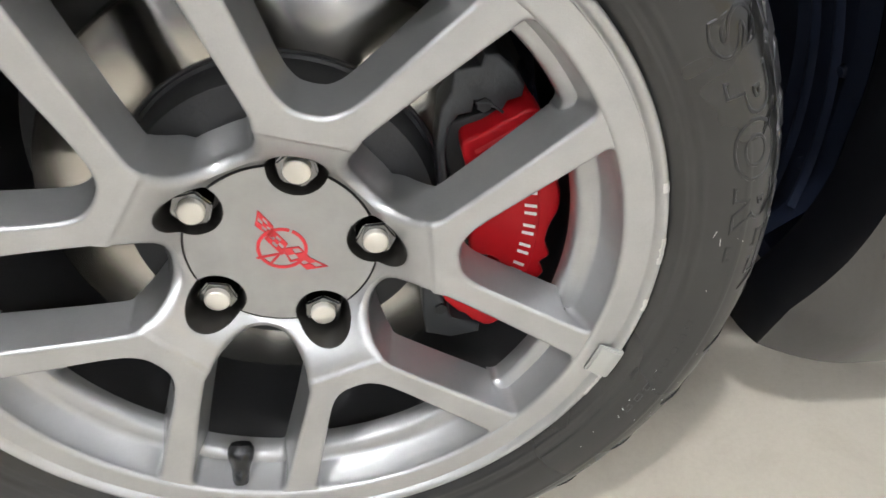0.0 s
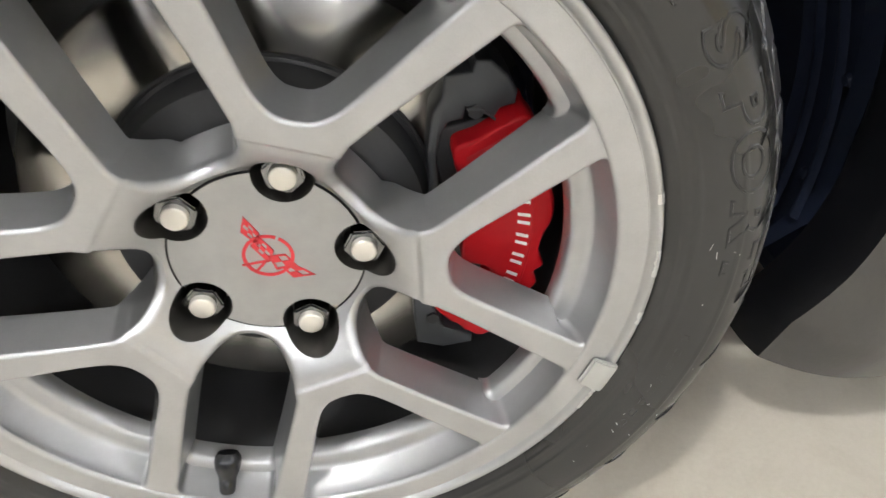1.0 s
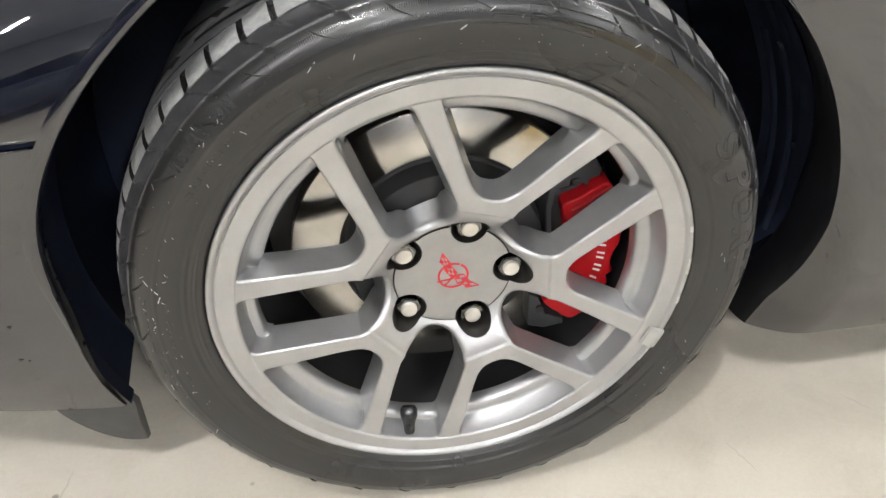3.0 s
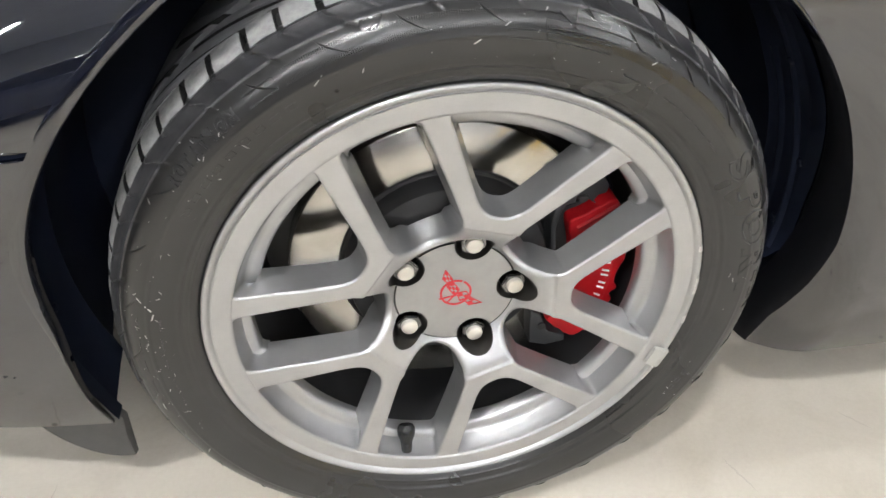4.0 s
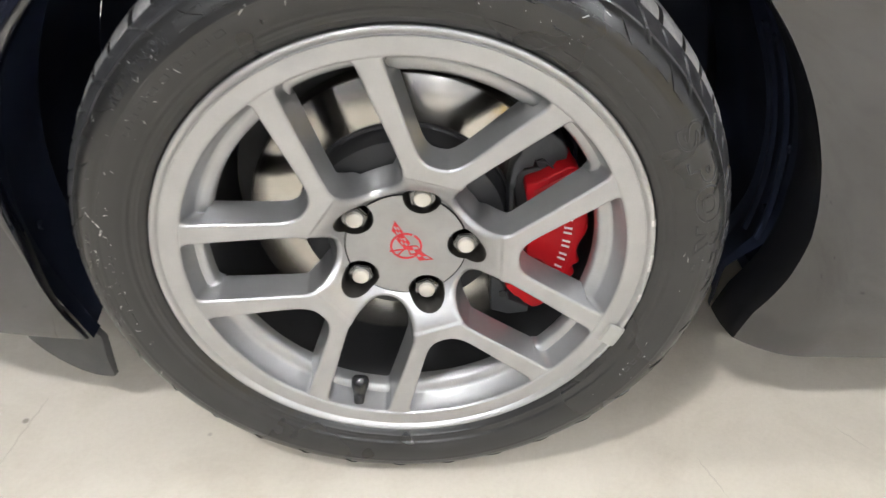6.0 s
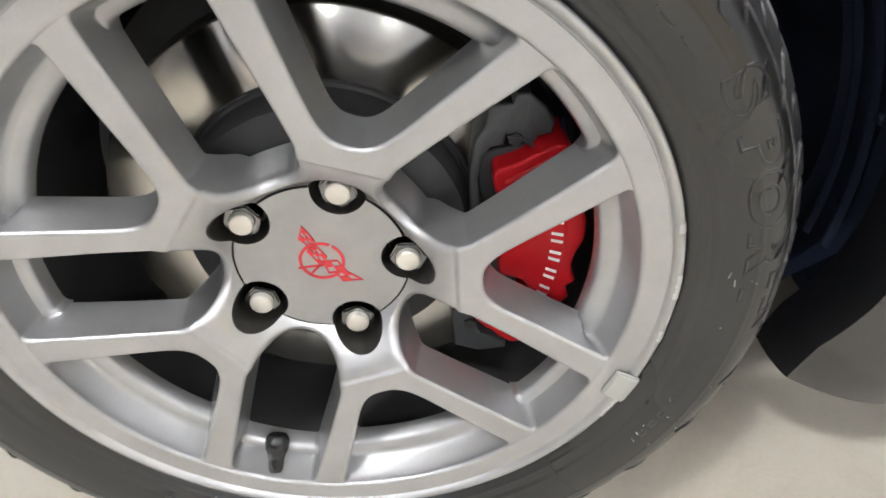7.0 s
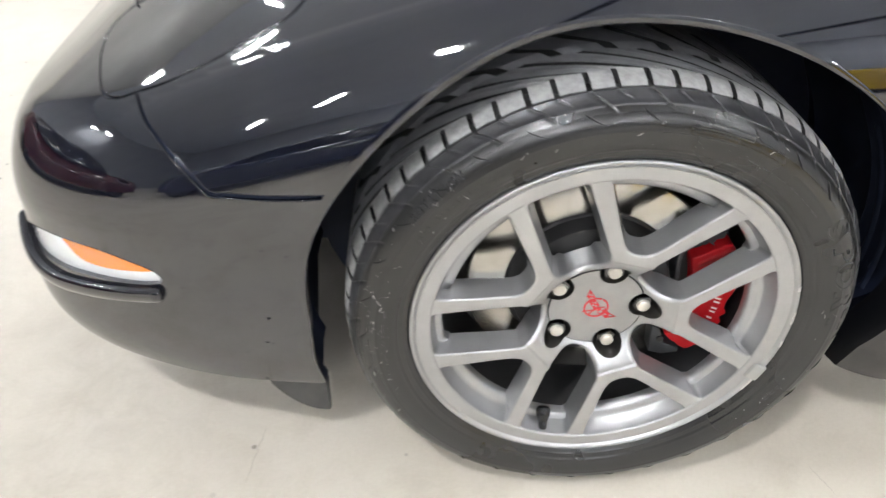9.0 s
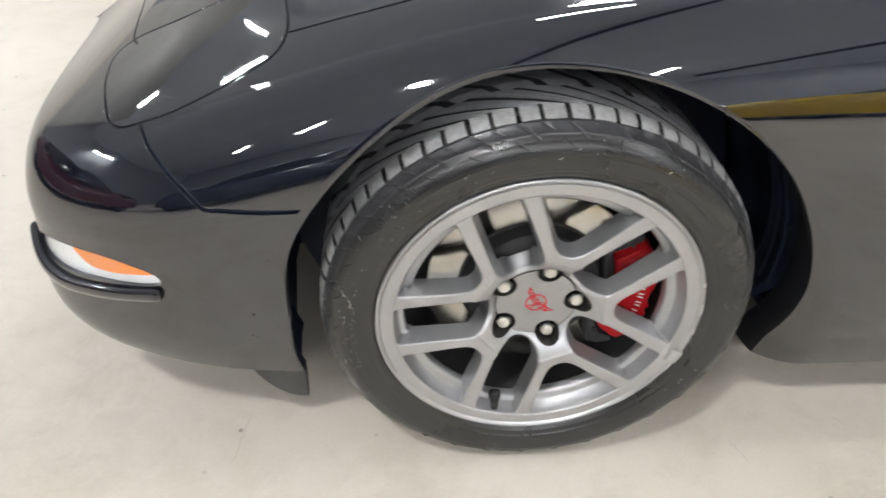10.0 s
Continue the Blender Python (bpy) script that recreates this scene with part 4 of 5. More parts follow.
def circle2(r, n, centre=(0, 0)):
    return np.array([(centre[0] + r * math.sin(2 * math.pi * i / n), centre[1] + r * math.cos(2 * math.pi * i / n)) for i in range(n)])


def make_rim():
    soft = 0.0032
    loops = [window_a(TURN + 72 * i) for i in range(5)] + [window_b(TURN + 36 + 72 * i) for i in range(5)]
    area = lambda q: 0.5 * np.sum(q[:, 0] * np.roll(q[:, 1], -1) - q[:, 1] * np.roll(q[:, 0], -1))
    loops = [q if area(q) > 0 else q[::-1] for q in loops]
    soft_at = lambda r: soft + 0.0035 * min(1.0, max(0.0, (0.104 - r) / 0.016))
    wide = [q + normals2d(q) * np.array([[soft_at(math.hypot(*p))] for p in q]) for q in loops]
    pockets = [circle2(0.0189, 40, (0.0603 * math.sin(radians(TURN + 72 * i)), 0.0603 * math.cos(radians(TURN + 72 * i)))) for i in range(5)]
    seam_out, seam_in = circle2(0.0621, 120), circle2(0.0605, 120)
    pts = [(r * math.sin(radians(a)), r * math.cos(radians(a))) for r in [0.004, 0.012, 0.022, 0.034, 0.046, 0.0645, 0.0665, 0.069, 0.073, 0.077, 0.081, 0.085, 0.0885, 0.0915, 0.0925, 0.094, 0.0955, 0.0965, 0.0975, 0.103, 0.112, 0.122, 0.134, 0.146, 0.158, 0.17, 0.182, 0.193, 0.203] for a in np.arange(0, 360, 2.4 if r > 0.06 else 12)]
    for i in range(5):
        for q in (0.0197, 0.0206, 0.0219):
            pts += [tuple(p) for p in circle2(q, 40, (0.0603 * math.sin(radians(TURN + 72 * i)), 0.0603 * math.cos(radians(TURN + 72 * i)))) if math.hypot(*p) > 0.0635]
    co, tri = cdt(pts, [(circle2(0.2165, 240), True), (seam_out, True), (seam_in, True)] + [(q, True) for q in wide + pockets])
    mid = co[tri].mean(1)
    r = np.linalg.norm(mid, axis=1)
    bad = r > 0.21645
    for q in wide + pockets:
        bad |= inside(q, mid)
    pol = [polar(p) for p in co]
    z = np.array([face_u(q[0], q[2]) if q[0] > 0.0613 else -0.0150 + 0.0001 * (1 - (q[0] / 0.061) ** 2) for q in pol])
    xyz = np.stack([co[:, 0], -z, HUB + co[:, 1]], 1)
    tri = tri[:, ::-1] if np.cross(xyz[tri[0, 1]] - xyz[tri[0, 0]], xyz[tri[0, 2]] - xyz[tri[0, 0]])[1] > 0 else tri
    me, _ = from_arrays("spoke_face", xyz, tri[~bad & (r > 0.06203)])
    bm = bmesh.new()
    bm.from_mesh(me)
    bpy.data.meshes.remove(me)
    # rounded edges, spoke flanks and the shelf inside the rim
    for which, q in enumerate(loops):
        n = normals2d(q)
        axis = q.mean(0) / np.linalg.norm(q.mean(0))
        rows = []
        for p, m in zip(q, n):
            rr, a, d = polar(p)
            k = min(1.0, max(0.0, (rr - 0.190) / 0.018))
            k = k * k * (3 - 2 * k)
            sf = soft_at(rr)
            hub = 0.0 if which < 5 else min(1.0, max(0.0, (0.112 - rr) / 0.030))    # the hub's walls are deep
            hub = hub * hub * (3 - 2 * hub)
            lat = abs(p[0] * axis[1] - p[1] * axis[0])
            drift = 0.0 if which < 5 or lat > 0.06 else max(0.0, 0.0755 - float(p @ axis))
            top = face_u(*polar(p + m * sf)[::2])
            row = []
            for deg in (0, 15, 30, 45, 60, 75, 90):
                o, h = sf * (1 - math.sin(radians(deg))), sf * (1 - math.cos(radians(deg)))
                row.append((p + m * o, top - h))
            out = p / rr
            for (du, off), (dr, u) in zip(((0.15, 0.0008), (0.3, 0.0016), (0.5, 0.0027), (0.7, 0.0038), (0.85, 0.0046), (0.94, 0.0051), (1.0, 0.0055)),
                                          ((-0.0025, 0.010), (-0.0070, -0.0005), (-0.0086, -0.0030), (-0.0125, -0.0036), (-0.0185, -0.0050), (-0.0216, -0.0078), (-0.0225, -0.020))):
                side_p, side_u = p - m * off + axis * drift * du, (top - sf) + (-0.014 - 0.025 * hub - top + sf) * du
                rim_p = p + out * dr * (1.0 if which < 5 else 0.68)
                row.append((side_p * (1 - k) + rim_p * k, side_u * (1 - k) + u * k))
            rows.append([(x, -u, HUB + y) for (x, y), u in row])
        part_bm = grid_mesh(rows, closed_u=True)
        tmp = bpy.data.meshes.new("tmp")
        part_bm.to_mesh(tmp)
        part_bm.free()
        bm.from_mesh(tmp)
        bpy.data.meshes.remove(tmp)
    for i in range(5):
        c = (0.0603 * math.sin(radians(TURN + 72 * i)), 0.0603 * math.cos(radians(TURN + 72 * i)))
        rows = []
        for k in range(40):
            a = 2 * math.pi * k / 40
            s, t = math.sin(a), math.cos(a)
            p = (c[0] + 0.0189 * s, c[1] + 0.0189 * t)
            rr, _, d = polar(p)
            top = face_u(rr, d) if rr > 0.0613 else -0.0150
            rows.append([(c[0] + q * s, -(u), HUB + c[1] + q * t) for q, u in ((0.0189, top), (0.0189, top - 0.0002))])
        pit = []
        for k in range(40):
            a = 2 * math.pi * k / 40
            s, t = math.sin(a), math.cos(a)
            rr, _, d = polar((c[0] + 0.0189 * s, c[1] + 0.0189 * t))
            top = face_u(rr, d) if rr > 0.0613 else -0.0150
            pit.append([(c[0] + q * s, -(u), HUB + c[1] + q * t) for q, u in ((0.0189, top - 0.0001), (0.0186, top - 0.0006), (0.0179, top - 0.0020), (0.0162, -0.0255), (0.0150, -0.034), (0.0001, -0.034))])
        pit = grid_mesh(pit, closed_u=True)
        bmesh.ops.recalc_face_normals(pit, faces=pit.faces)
        part("nut_pocket", pit, M["pocket"], wheel, "glossy nut recess with shade in its dark colour", smooth=60)
        part_bm = grid_mesh(rows, closed_u=True)
        tmp = bpy.data.meshes.new("tmp")
        part_bm.to_mesh(tmp)
        part_bm.free()
        bm.from_mesh(tmp)
        bpy.data.meshes.remove(tmp)
    bmesh.ops.remove_doubles(bm, verts=bm.verts, dist=2e-5)
    bmesh.ops.recalc_face_normals(bm, faces=bm.faces)
    part("rim", bm, M["silver"], wheel, "silver painted twin-V spokes", smooth=50)
    # cap in the middle, scalloped round the nuts
    me, _ = from_arrays("centre_cap", xyz, tri[~bad & (r < 0.0606)])
    put("centre_cap", me, M["cap"], wheel, "flat silver centre cap", smooth=40)
    for i in range(5):
        bm = lathe([(0.0598, -0.0156), (0.0602, -0.019), (0.0624, -0.019), (0.0627, -0.0156)], 24, TURN + 72 * i + 19.3, TURN + 72 * i + 52.7)
        part("cap_joint", bm, M["dark_iron"], wheel)
    # rim lip, and barrel with its shade put into a dark colour
    bm = lathe([(0.2119, 0.0140), (0.2120, 0.0180), (0.2127, 0.0199), (0.2140, 0.0209), (0.2160, 0.0212), (0.2300, 0.0214), (0.2306, 0.0200), (0.2314, 0.0200), (0.2320, 0.0207), (0.2330, 0.0222), (0.2350, 0.0240), (0.2368, 0.0246), (0.2382, 0.0240), (0.2391, 0.0225), (0.2392, 0.020), (0.2375, 0.016), (0.2325, 0.010)], 240)
    bmesh.ops.recalc_face_normals(bm, faces=bm.faces)
    part("rim_lip", bm, M["silver"], wheel, smooth=50)
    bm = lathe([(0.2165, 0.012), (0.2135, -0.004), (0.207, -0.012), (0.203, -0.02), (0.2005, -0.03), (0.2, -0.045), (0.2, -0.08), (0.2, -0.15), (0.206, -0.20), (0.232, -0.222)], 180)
    part("barrel", bm, M["dark_iron"], wheel, "inner barrel darkened to carry its shade", smooth=60)


def make_nuts():
    for i in range(5):
        c = Vector(wheel_point(0.0603, TURN + 72 * i, -0.0315))
        turn = Matrix.Rotation(radians(90), 4, "X") @ Matrix.Rotation(radians(11 + 23 * i), 4, "Z")
        nut = group_at("lug_nut", c, wheel)
        bm = bmesh.new()
        bmesh.ops.create_cone(bm, cap_ends=True, segments=6, radius1=0.0136, radius2=0.0136, depth=0.0165, matrix=Matrix.Translation((0, 0, 0.00825)))
        bmesh.ops.bevel(bm, geom=[e for e in bm.edges], offset=0.0013, segments=2, affect="EDGES")
        bmesh.ops.transform(bm, matrix=Matrix.Translation(c) @ turn, verts=bm.verts)
        part("hex_nut", bm, M["chrome"], nut, "dark chrome hexagon nut", smooth=40)
        prof = [(0.0001, 0.0214), (0.0070, 0.0213), (0.0080, 0.0208), (0.0084, 0.0199), (0.0085, 0.0110)]
        bm = grid_mesh([[(r * math.cos(2 * math.pi * k / 28), r * math.sin(2 * math.pi * k / 28), h) for r, h in prof] for k in range(28)], closed_u=True)
        bmesh.ops.remove_doubles(bm, verts=bm.verts, dist=2e-4)
        bmesh.ops.recalc_face_normals(bm, faces=bm.faces)
        bmesh.ops.transform(bm, matrix=Matrix.Translation(c) @ turn, verts=bm.verts)
        part("nut_cap", bm, M["cap_metal"], nut, "bright steel cap", smooth=40)


def plate(bm, poly, y, thick=0.0004):
    """A thin raised shape on the wheel's face, from (x, height) corners round the hub."""
    a = [bm.verts.new((p[0], y - thick, HUB + p[1])) for p in poly]
    b = [bm.verts.new((p[0], y + 0.0003, HUB + p[1])) for p in poly]
    n = len(poly)
    bm.faces.new(a)
    for i in range(n):
        bm.faces.new((a[i], b[i], b[(i + 1) % n], a[(i + 1) % n]))


def make_emblem():
    """Plain red ring with two chequered pennants."""
    bm = bmesh.new()
    y = 0.0148
    c = np.array((0.0, 0.0))
    for k in range(48):
        a0, a1 = 2 * math.pi * k / 48, 2 * math.pi * (k + 1) / 48
        if 18 < math.degrees(a0) < 28:
            continue
        ring = [c + q * np.array((math.sin(a), math.cos(a))) for q, a in ((0.0162, a0), (0.0162, a1), (0.0140, a1), (0.0140, a0))]
        plate(bm, ring, y)

    def flag(a, b, c, d, cells):
        a, b, c, d = (np.array(q) for q in (a, b, c, d))

        def at(u, v):
            return (a * (1 - u) + b * u) * (1 - v) + (d * (1 - u) + c * u) * v

        def quad(u0, u1, v0, v1):
            plate(bm, [at(u0, v0), at(u1, v0), at(u1, v1), at(u0, v1)], y - 0.0003)
        for q in ((0, 1, 0, 0.11), (0, 1, 0.89, 1), (0, 0.09, 0, 1), (0.91, 1, 0, 1)):
            quad(*q)
        for i in range(cells):
            for k in range(cells):
                if (i + k) % 2 == 0:
                    quad(0.1 + 0.8 * i / cells, 0.1 + 0.8 * (i + 1) / cells, 0.1 + 0.8 * k / cells, 0.1 + 0.8 * (k + 1) / cells)
    flag((-0.0118, 0.0305), (-0.0035, 0.0178), (-0.0048, 0.0085), (-0.0148, 0.0190), 3)
    flag((-0.0048, 0.0165), (0.0040, 0.0040), (-0.0005, -0.0050), (-0.0100, 0.0085), 3)
    flag((0.0, 0.0002), (0.0108, 0.0012), (0.0170, -0.0078), (0.0042, -0.0112), 2)
    flag((0.0150, -0.0068), (0.0282, -0.0160), (0.0140, -0.0180), (0.0085, -0.0100), 2)
    for p, q in (((-0.0167, -0.0069), (0.001, -0.0035)), ((-0.0092, -0.0131), (0.0005, -0.001))):
        p, q = np.array(p), np.array(q)
        d = (q - p) / np.linalg.norm(q - p)
        n = np.array((d[1], -d[0])) * 0.0008
        plate(bm, [p - n, q - n, q + n, p + n], y)
    bmesh.ops.recalc_face_normals(bm, faces=bm.faces)
    part("emblem", bm, M["emblem"], wheel, "red crossed-pennant emblem", smooth=0)


def make_valve():
    a = TURN + 180 + 1.0
    base, tip = Vector(wheel_point(0.190, a, -0.004)), Vector(wheel_point(0.2115, a - 1.2, 0.012))
    d = (tip - base)
    turn = Matrix.Translation(base) @ d.to_track_quat("Z", "Y").to_matrix().to_4x4()
    prof = [(0.0001, -0.003), (0.0078, -0.003), (0.0098, 0.0), (0.0103, 0.004), (0.0096, 0.009), (0.0076, 0.014), (0.0064, 0.0185), (0.0066, 0.0195), (0.0060, 0.0265), (0.0050, 0.0285), (0.0034, 0.0290), (0.0030, 0.0280), (0.0001, 0.0278)]
    bm = grid_mesh([[(r * math.cos(2 * math.pi * k / 20), r * math.sin(2 * math.pi * k / 20), h) for r, h in prof] for k in range(20)], closed_u=True)
    bmesh.ops.remove_doubles(bm, verts=bm.verts, dist=2e-4)
    bmesh.ops.recalc_face_normals(bm, faces=bm.faces)
    bmesh.ops.transform(bm, matrix=turn, verts=bm.verts)
    part("valve_stem", bm, M["valve"], wheel, "black rubber tyre valve", smooth=40)


def make_weight():
    """Clip-on balance weight and kerb scrapes on the lip."""
    a = 110.6
    rows = []
    for k in range(9):
        q = a + (k - 4) * 0.78
        e = 0.0006 if k in (0, 8) else 0.0
        rows.append([wheel_point(r, q, u - e) for r, u in ((0.2215, 0.0215), (0.2222, 0.0245), (0.2320, 0.0275), (0.2375, 0.0280), (0.2403, 0.0265), (0.2408, 0.0235))])
    bm = grid_mesh(rows, closed_v=True)
    bmesh.ops.holes_fill(bm, edges=[e for e in bm.edges if e.is_boundary])
    bmesh.ops.recalc_face_normals(bm, faces=bm.faces)
    bmesh.ops.bevel(bm, geom=[e for e in bm.edges if e.calc_face_angle(0) > 0.6], offset=0.0012, segments=2, affect="EDGES")
    part("balance_weight", bm, M["lead"], wheel, "pale clip-on balance weight", smooth=40)
    rng = random.Random(5)
    for q0, q1 in ((84, 89), (96, 98.5), (113, 119), (74, 76)):
        rows = []
        for q in np.arange(q0, q1, 0.35):
            j = rng.uniform(-0.0008, 0.0008)
            rows.append([wheel_point(0.2352 + j, q, 0.0245), wheel_point(0.2368, q, 0.0250 + j * 0.2), wheel_point(0.2386 + j * 0.4, q, 0.0240), wheel_point(0.2395, q, 0.0222)])
        bm = grid_mesh(rows)
        bmesh.ops.recalc_face_normals(bm, faces=bm.faces)
        part("kerb_scrape", bm, M["scraped"], wheel, smooth=0)


make_rim()
make_nuts()
make_emblem()
make_valve()
make_weight()


# ---- brake ----
def make_brake():
    bm = lathe([(0.112, -0.068), (0.113, -0.0665), (0.1605, -0.0665), (0.1625, -0.068), (0.1625, -0.076), (0.1625, -0.09), (0.16, -0.098), (0.112, -0.098)], 160)
    bmesh.ops.recalc_face_normals(bm, faces=bm.faces)
    disc = part("brake_disc", bm, M["iron"], car, "bright worn iron brake disc", smooth=40)
    bm = lathe([(0.1128, -0.0672), (0.1122, -0.0655), (0.1108, -0.0655), (0.1095, -0.0675), (0.1070, -0.0660), (0.1040, -0.0500), (0.1020, -0.0455), (0.0980, -0.0440), (0.03, -0.0435)], 120)
    bmesh.ops.recalc_face_normals(bm, faces=bm.faces)
    part("disc_hat", bm, M["dark_iron"], disc, "dark rust-proofed disc hat", smooth=40)
    bm = lathe([(0.001, -0.125), (0.12, -0.125), (0.175, -0.118), (0.188, -0.125)], 96)
    part("dust_shield", bm, M["flap"], car, smooth=40)


def extruded(outline, y0, y1, bevel=0.004, seg=3):
    """A block with the outline (x, height) round the hub, between y0 (out) and y1 (in)."""
    bm = bmesh.new()
    vs = [bm.verts.new((x, y1, HUB + z)) for x, z in outline]
    f = bm.faces.new(vs)
    r = bmesh.ops.extrude_face_region(bm, geom=[f])
    top = [v for v in r["geom"] if isinstance(v, bmesh.types.BMVert)]
    for v in top:
        v.co.y = y0
    es = [e for e in bm.edges if all(v in top for v in e.verts)]
    if bevel:
        bmesh.ops.bevel(bm, geom=es, offset=bevel, segments=seg, affect="EDGES", profile=0.5)
    bmesh.ops.recalc_face_normals(bm, faces=bm.faces)
    return bm


def pol2(r, a):
    return (r * math.sin(radians(a)), r * math.cos(radians(a)))


def make_caliper():
    cal = group_at("brake_caliper", wheel_point(0.155, 93, -0.05), car)
    tagged(cal, "red painted brake caliper with white lettering bars")
    edge = [(0.134, 61.5), (0.1485, 62.0), (0.168, 61.5), (0.183, 62.5), (0.186, 70), (0.1855, 80), (0.187, 83), (0.1865, 87.5), (0.1815, 92), (0.1815, 96.5), (0.1875, 99.5), (0.182, 102), (0.188, 104.5), (0.184, 108), (0.185, 113), (0.181, 118), (0.178, 122), (0.171, 124.3), (0.153, 123.8), (0.131, 122.5), (0.128, 119), (0.150, 113), (0.1595, 108), (0.1535, 104.0), (0.1455, 102), (0.131, 101.5), (0.1265, 97), (0.127, 84), (0.1275, 72), (0.129, 65)]
    o = curved([pol2(r, a) for r, a in edge], closed=True, each=3)
    body = part("bridge", extruded(o, 0.034, 0.075, 0.003), M["red"], cal, "glossy red caliper body", smooth=45)
    rows = []
    for a in np.arange(64, 112, 1.0):
        r = 0.1712 + 0.0035 * (a - 64) / 48
        rows.append([(q * math.sin(radians(a)), y, HUB + q * math.cos(radians(a))) for q, y in ((r - 0.0005, 0.0339), (r, 0.0336), (r + 0.0005, 0.0339))])
    part("raised_line", grid_mesh(rows), M["red"], body, smooth=60)
    rows = []
    for t in np.linspace(0, 1, 14):                 # rib over the caliper's upper end
        r = 0.137 + 0.046 * t
        rows.append([(r * math.sin(radians(66.5 - 2.0 * t + d)), y, HUB + r * math.cos(radians(66.5 - 2.0 * t + d))) for d, y in ((-1.2, 0.0342), (-0.3, 0.0318), (0.3, 0.0318), (2.6, 0.0342))])
    part("rib", grid_mesh(rows), M["red"], body, smooth=30)
    # dark strip put in for the shaded gap outside the caliper
    rim_o = curved([pol2(r, a) for r, a in ((0.188, 63), (0.1895, 90), (0.1895, 97), (0.189, 112), (0.187, 124), (0.176, 124), (0.181, 112), (0.178, 90), (0.181, 64))], closed=True, each=3)
    part("outer_gap_shade", extruded(rim_o, 0.060, 0.095, 0.002), M["plastic"], cal, smooth=45)
    # bracket and mounts in cast metal, brake pad behind
    for name, pts, y0, y1, mat in (
            ("bracket", [(0.1734, 47.6), (0.1802, 49.5), (0.1832, 53.9), (0.1828, 58.0), (0.1779, 60.0), (0.1686, 59.3), (0.163, 60.6), (0.1571, 58.5), (0.1589, 56.8), (0.1515, 54.9), (0.1462, 57.3), (0.1376, 56.0), (0.1285, 58.0), (0.1185, 64.5), (0.1135, 74.2), (0.112, 90), (0.112, 105), (0.118, 118), (0.110, 120), (0.106, 105), (0.105, 90), (0.1075, 73.8), (0.1155, 61.0), (0.1323, 51.1), (0.1433, 49.5), (0.1542, 45.5), (0.1673, 48.9)], 0.042, 0.08, "cast"),
            ("lower_mount", [(0.1126, 123.4), (0.1259, 122.7), (0.1414, 127.0), (0.1507, 129.1), (0.175, 126.9), (0.1799, 128.9), (0.1662, 134.8), (0.1481, 138.6), (0.1288, 132.5)], 0.044, 0.085, "cast"),
            ("brake_pad", [(0.118, 64), (0.129, 58.5), (0.163, 61.5), (0.163, 118), (0.122, 120), (0.116, 105), (0.115, 80)], 0.052, 0.066, "dark_iron")):
        o = np.array([pol2(r, a) for r, a in pts])
        piece = extruded(o, y0, y1, 0.0025)
        part(name, piece, M[mat], cal, "grey cast metal" if mat == "cast" else "dark brake pad backing", smooth=35)
    for (r, a), h in (((0.155, 57), 0.005), ((0.138, 128), 0.004)):
        bm = bmesh.new()
        x, z = pol2(r, a)
        bmesh.ops.create_cone(bm, cap_ends=True, segments=6, radius1=0.0055, radius2=0.005, depth=h * 2, matrix=Matrix.Translation((x, 0.046, HUB + z)) @ Matrix.Rotation(radians(90), 4, "X"))
        part("bolt_head", bm, M["dark_iron"], cal, smooth=30)
    for (r0, a0), (r1, a1) in (((0.1515, 55.2), (0.1585, 57.0)), ((0.1585, 57.0), (0.163, 60.8)), ((0.150, 128.2), (0.157, 127.6))):
        bm = bmesh.new()
        p, q = np.array(pol2(r0, a0)), np.array(pol2(r1, a1))
        d = (q - p) / np.linalg.norm(q - p)
        n = np.array((d[1], -d[0])) * 0.0007
        plate(bm, [p - n, q - n, q + n, p + n], 0.0415, 0.0012)
        bmesh.ops.recalc_face_normals(bm, faces=bm.faces)
        part("pad_clip", bm, M["cast"], cal, "thin pad clip", smooth=0)
    # the raised word is drawn as slanted white bars
    for k, a in enumerate(np.linspace(69.5, 109.6, 8)):
        bm = bmesh.new()
        h, w, b = 0.0043, 0.0056, 0.0024
        r0 = 0.1665
        def strip(x0, z0, x1, z1):
            d = np.array((x1 - x0, z1 - z0))
            d /= np.linalg.norm(d)
            n = np.array((d[1], -d[0])) * b / 2
            q = []
            for px, pz in ((x0 - n[0], z0 - n[1]), (x1 - n[0], z1 - n[1]), (x1 + n[0], z1 + n[1]), (x0 + n[0], z0 + n[1])):
                rr, aa = r0 + pz, a + math.degrees((px + 0.25 * pz) / r0)
                q.append(pol2(rr, aa))
            plate(bm, q, 0.0342, 0.0005)
        strip(-w * 0.62, -h, -w * 0.62, h)
        strip(w * 0.5, -h, w * 0.5, h)
        bmesh.ops.recalc_face_normals(bm, faces=bm.faces)
        part("lettering_bar", bm, M["white"], cal, smooth=0)


make_brake()
make_caliper()


# ---- the rest of the car ----
def mirrored(ob, name):
    me = ob.data.copy()
    for v in me.vertices:
        v.co.y = 2 * MID - v.co.y
    me.flip_normals()
    other = new(name, me)
    other.parent = car
    other.matrix_parent_inverse = car.matrix_basis.inverted()
    return other


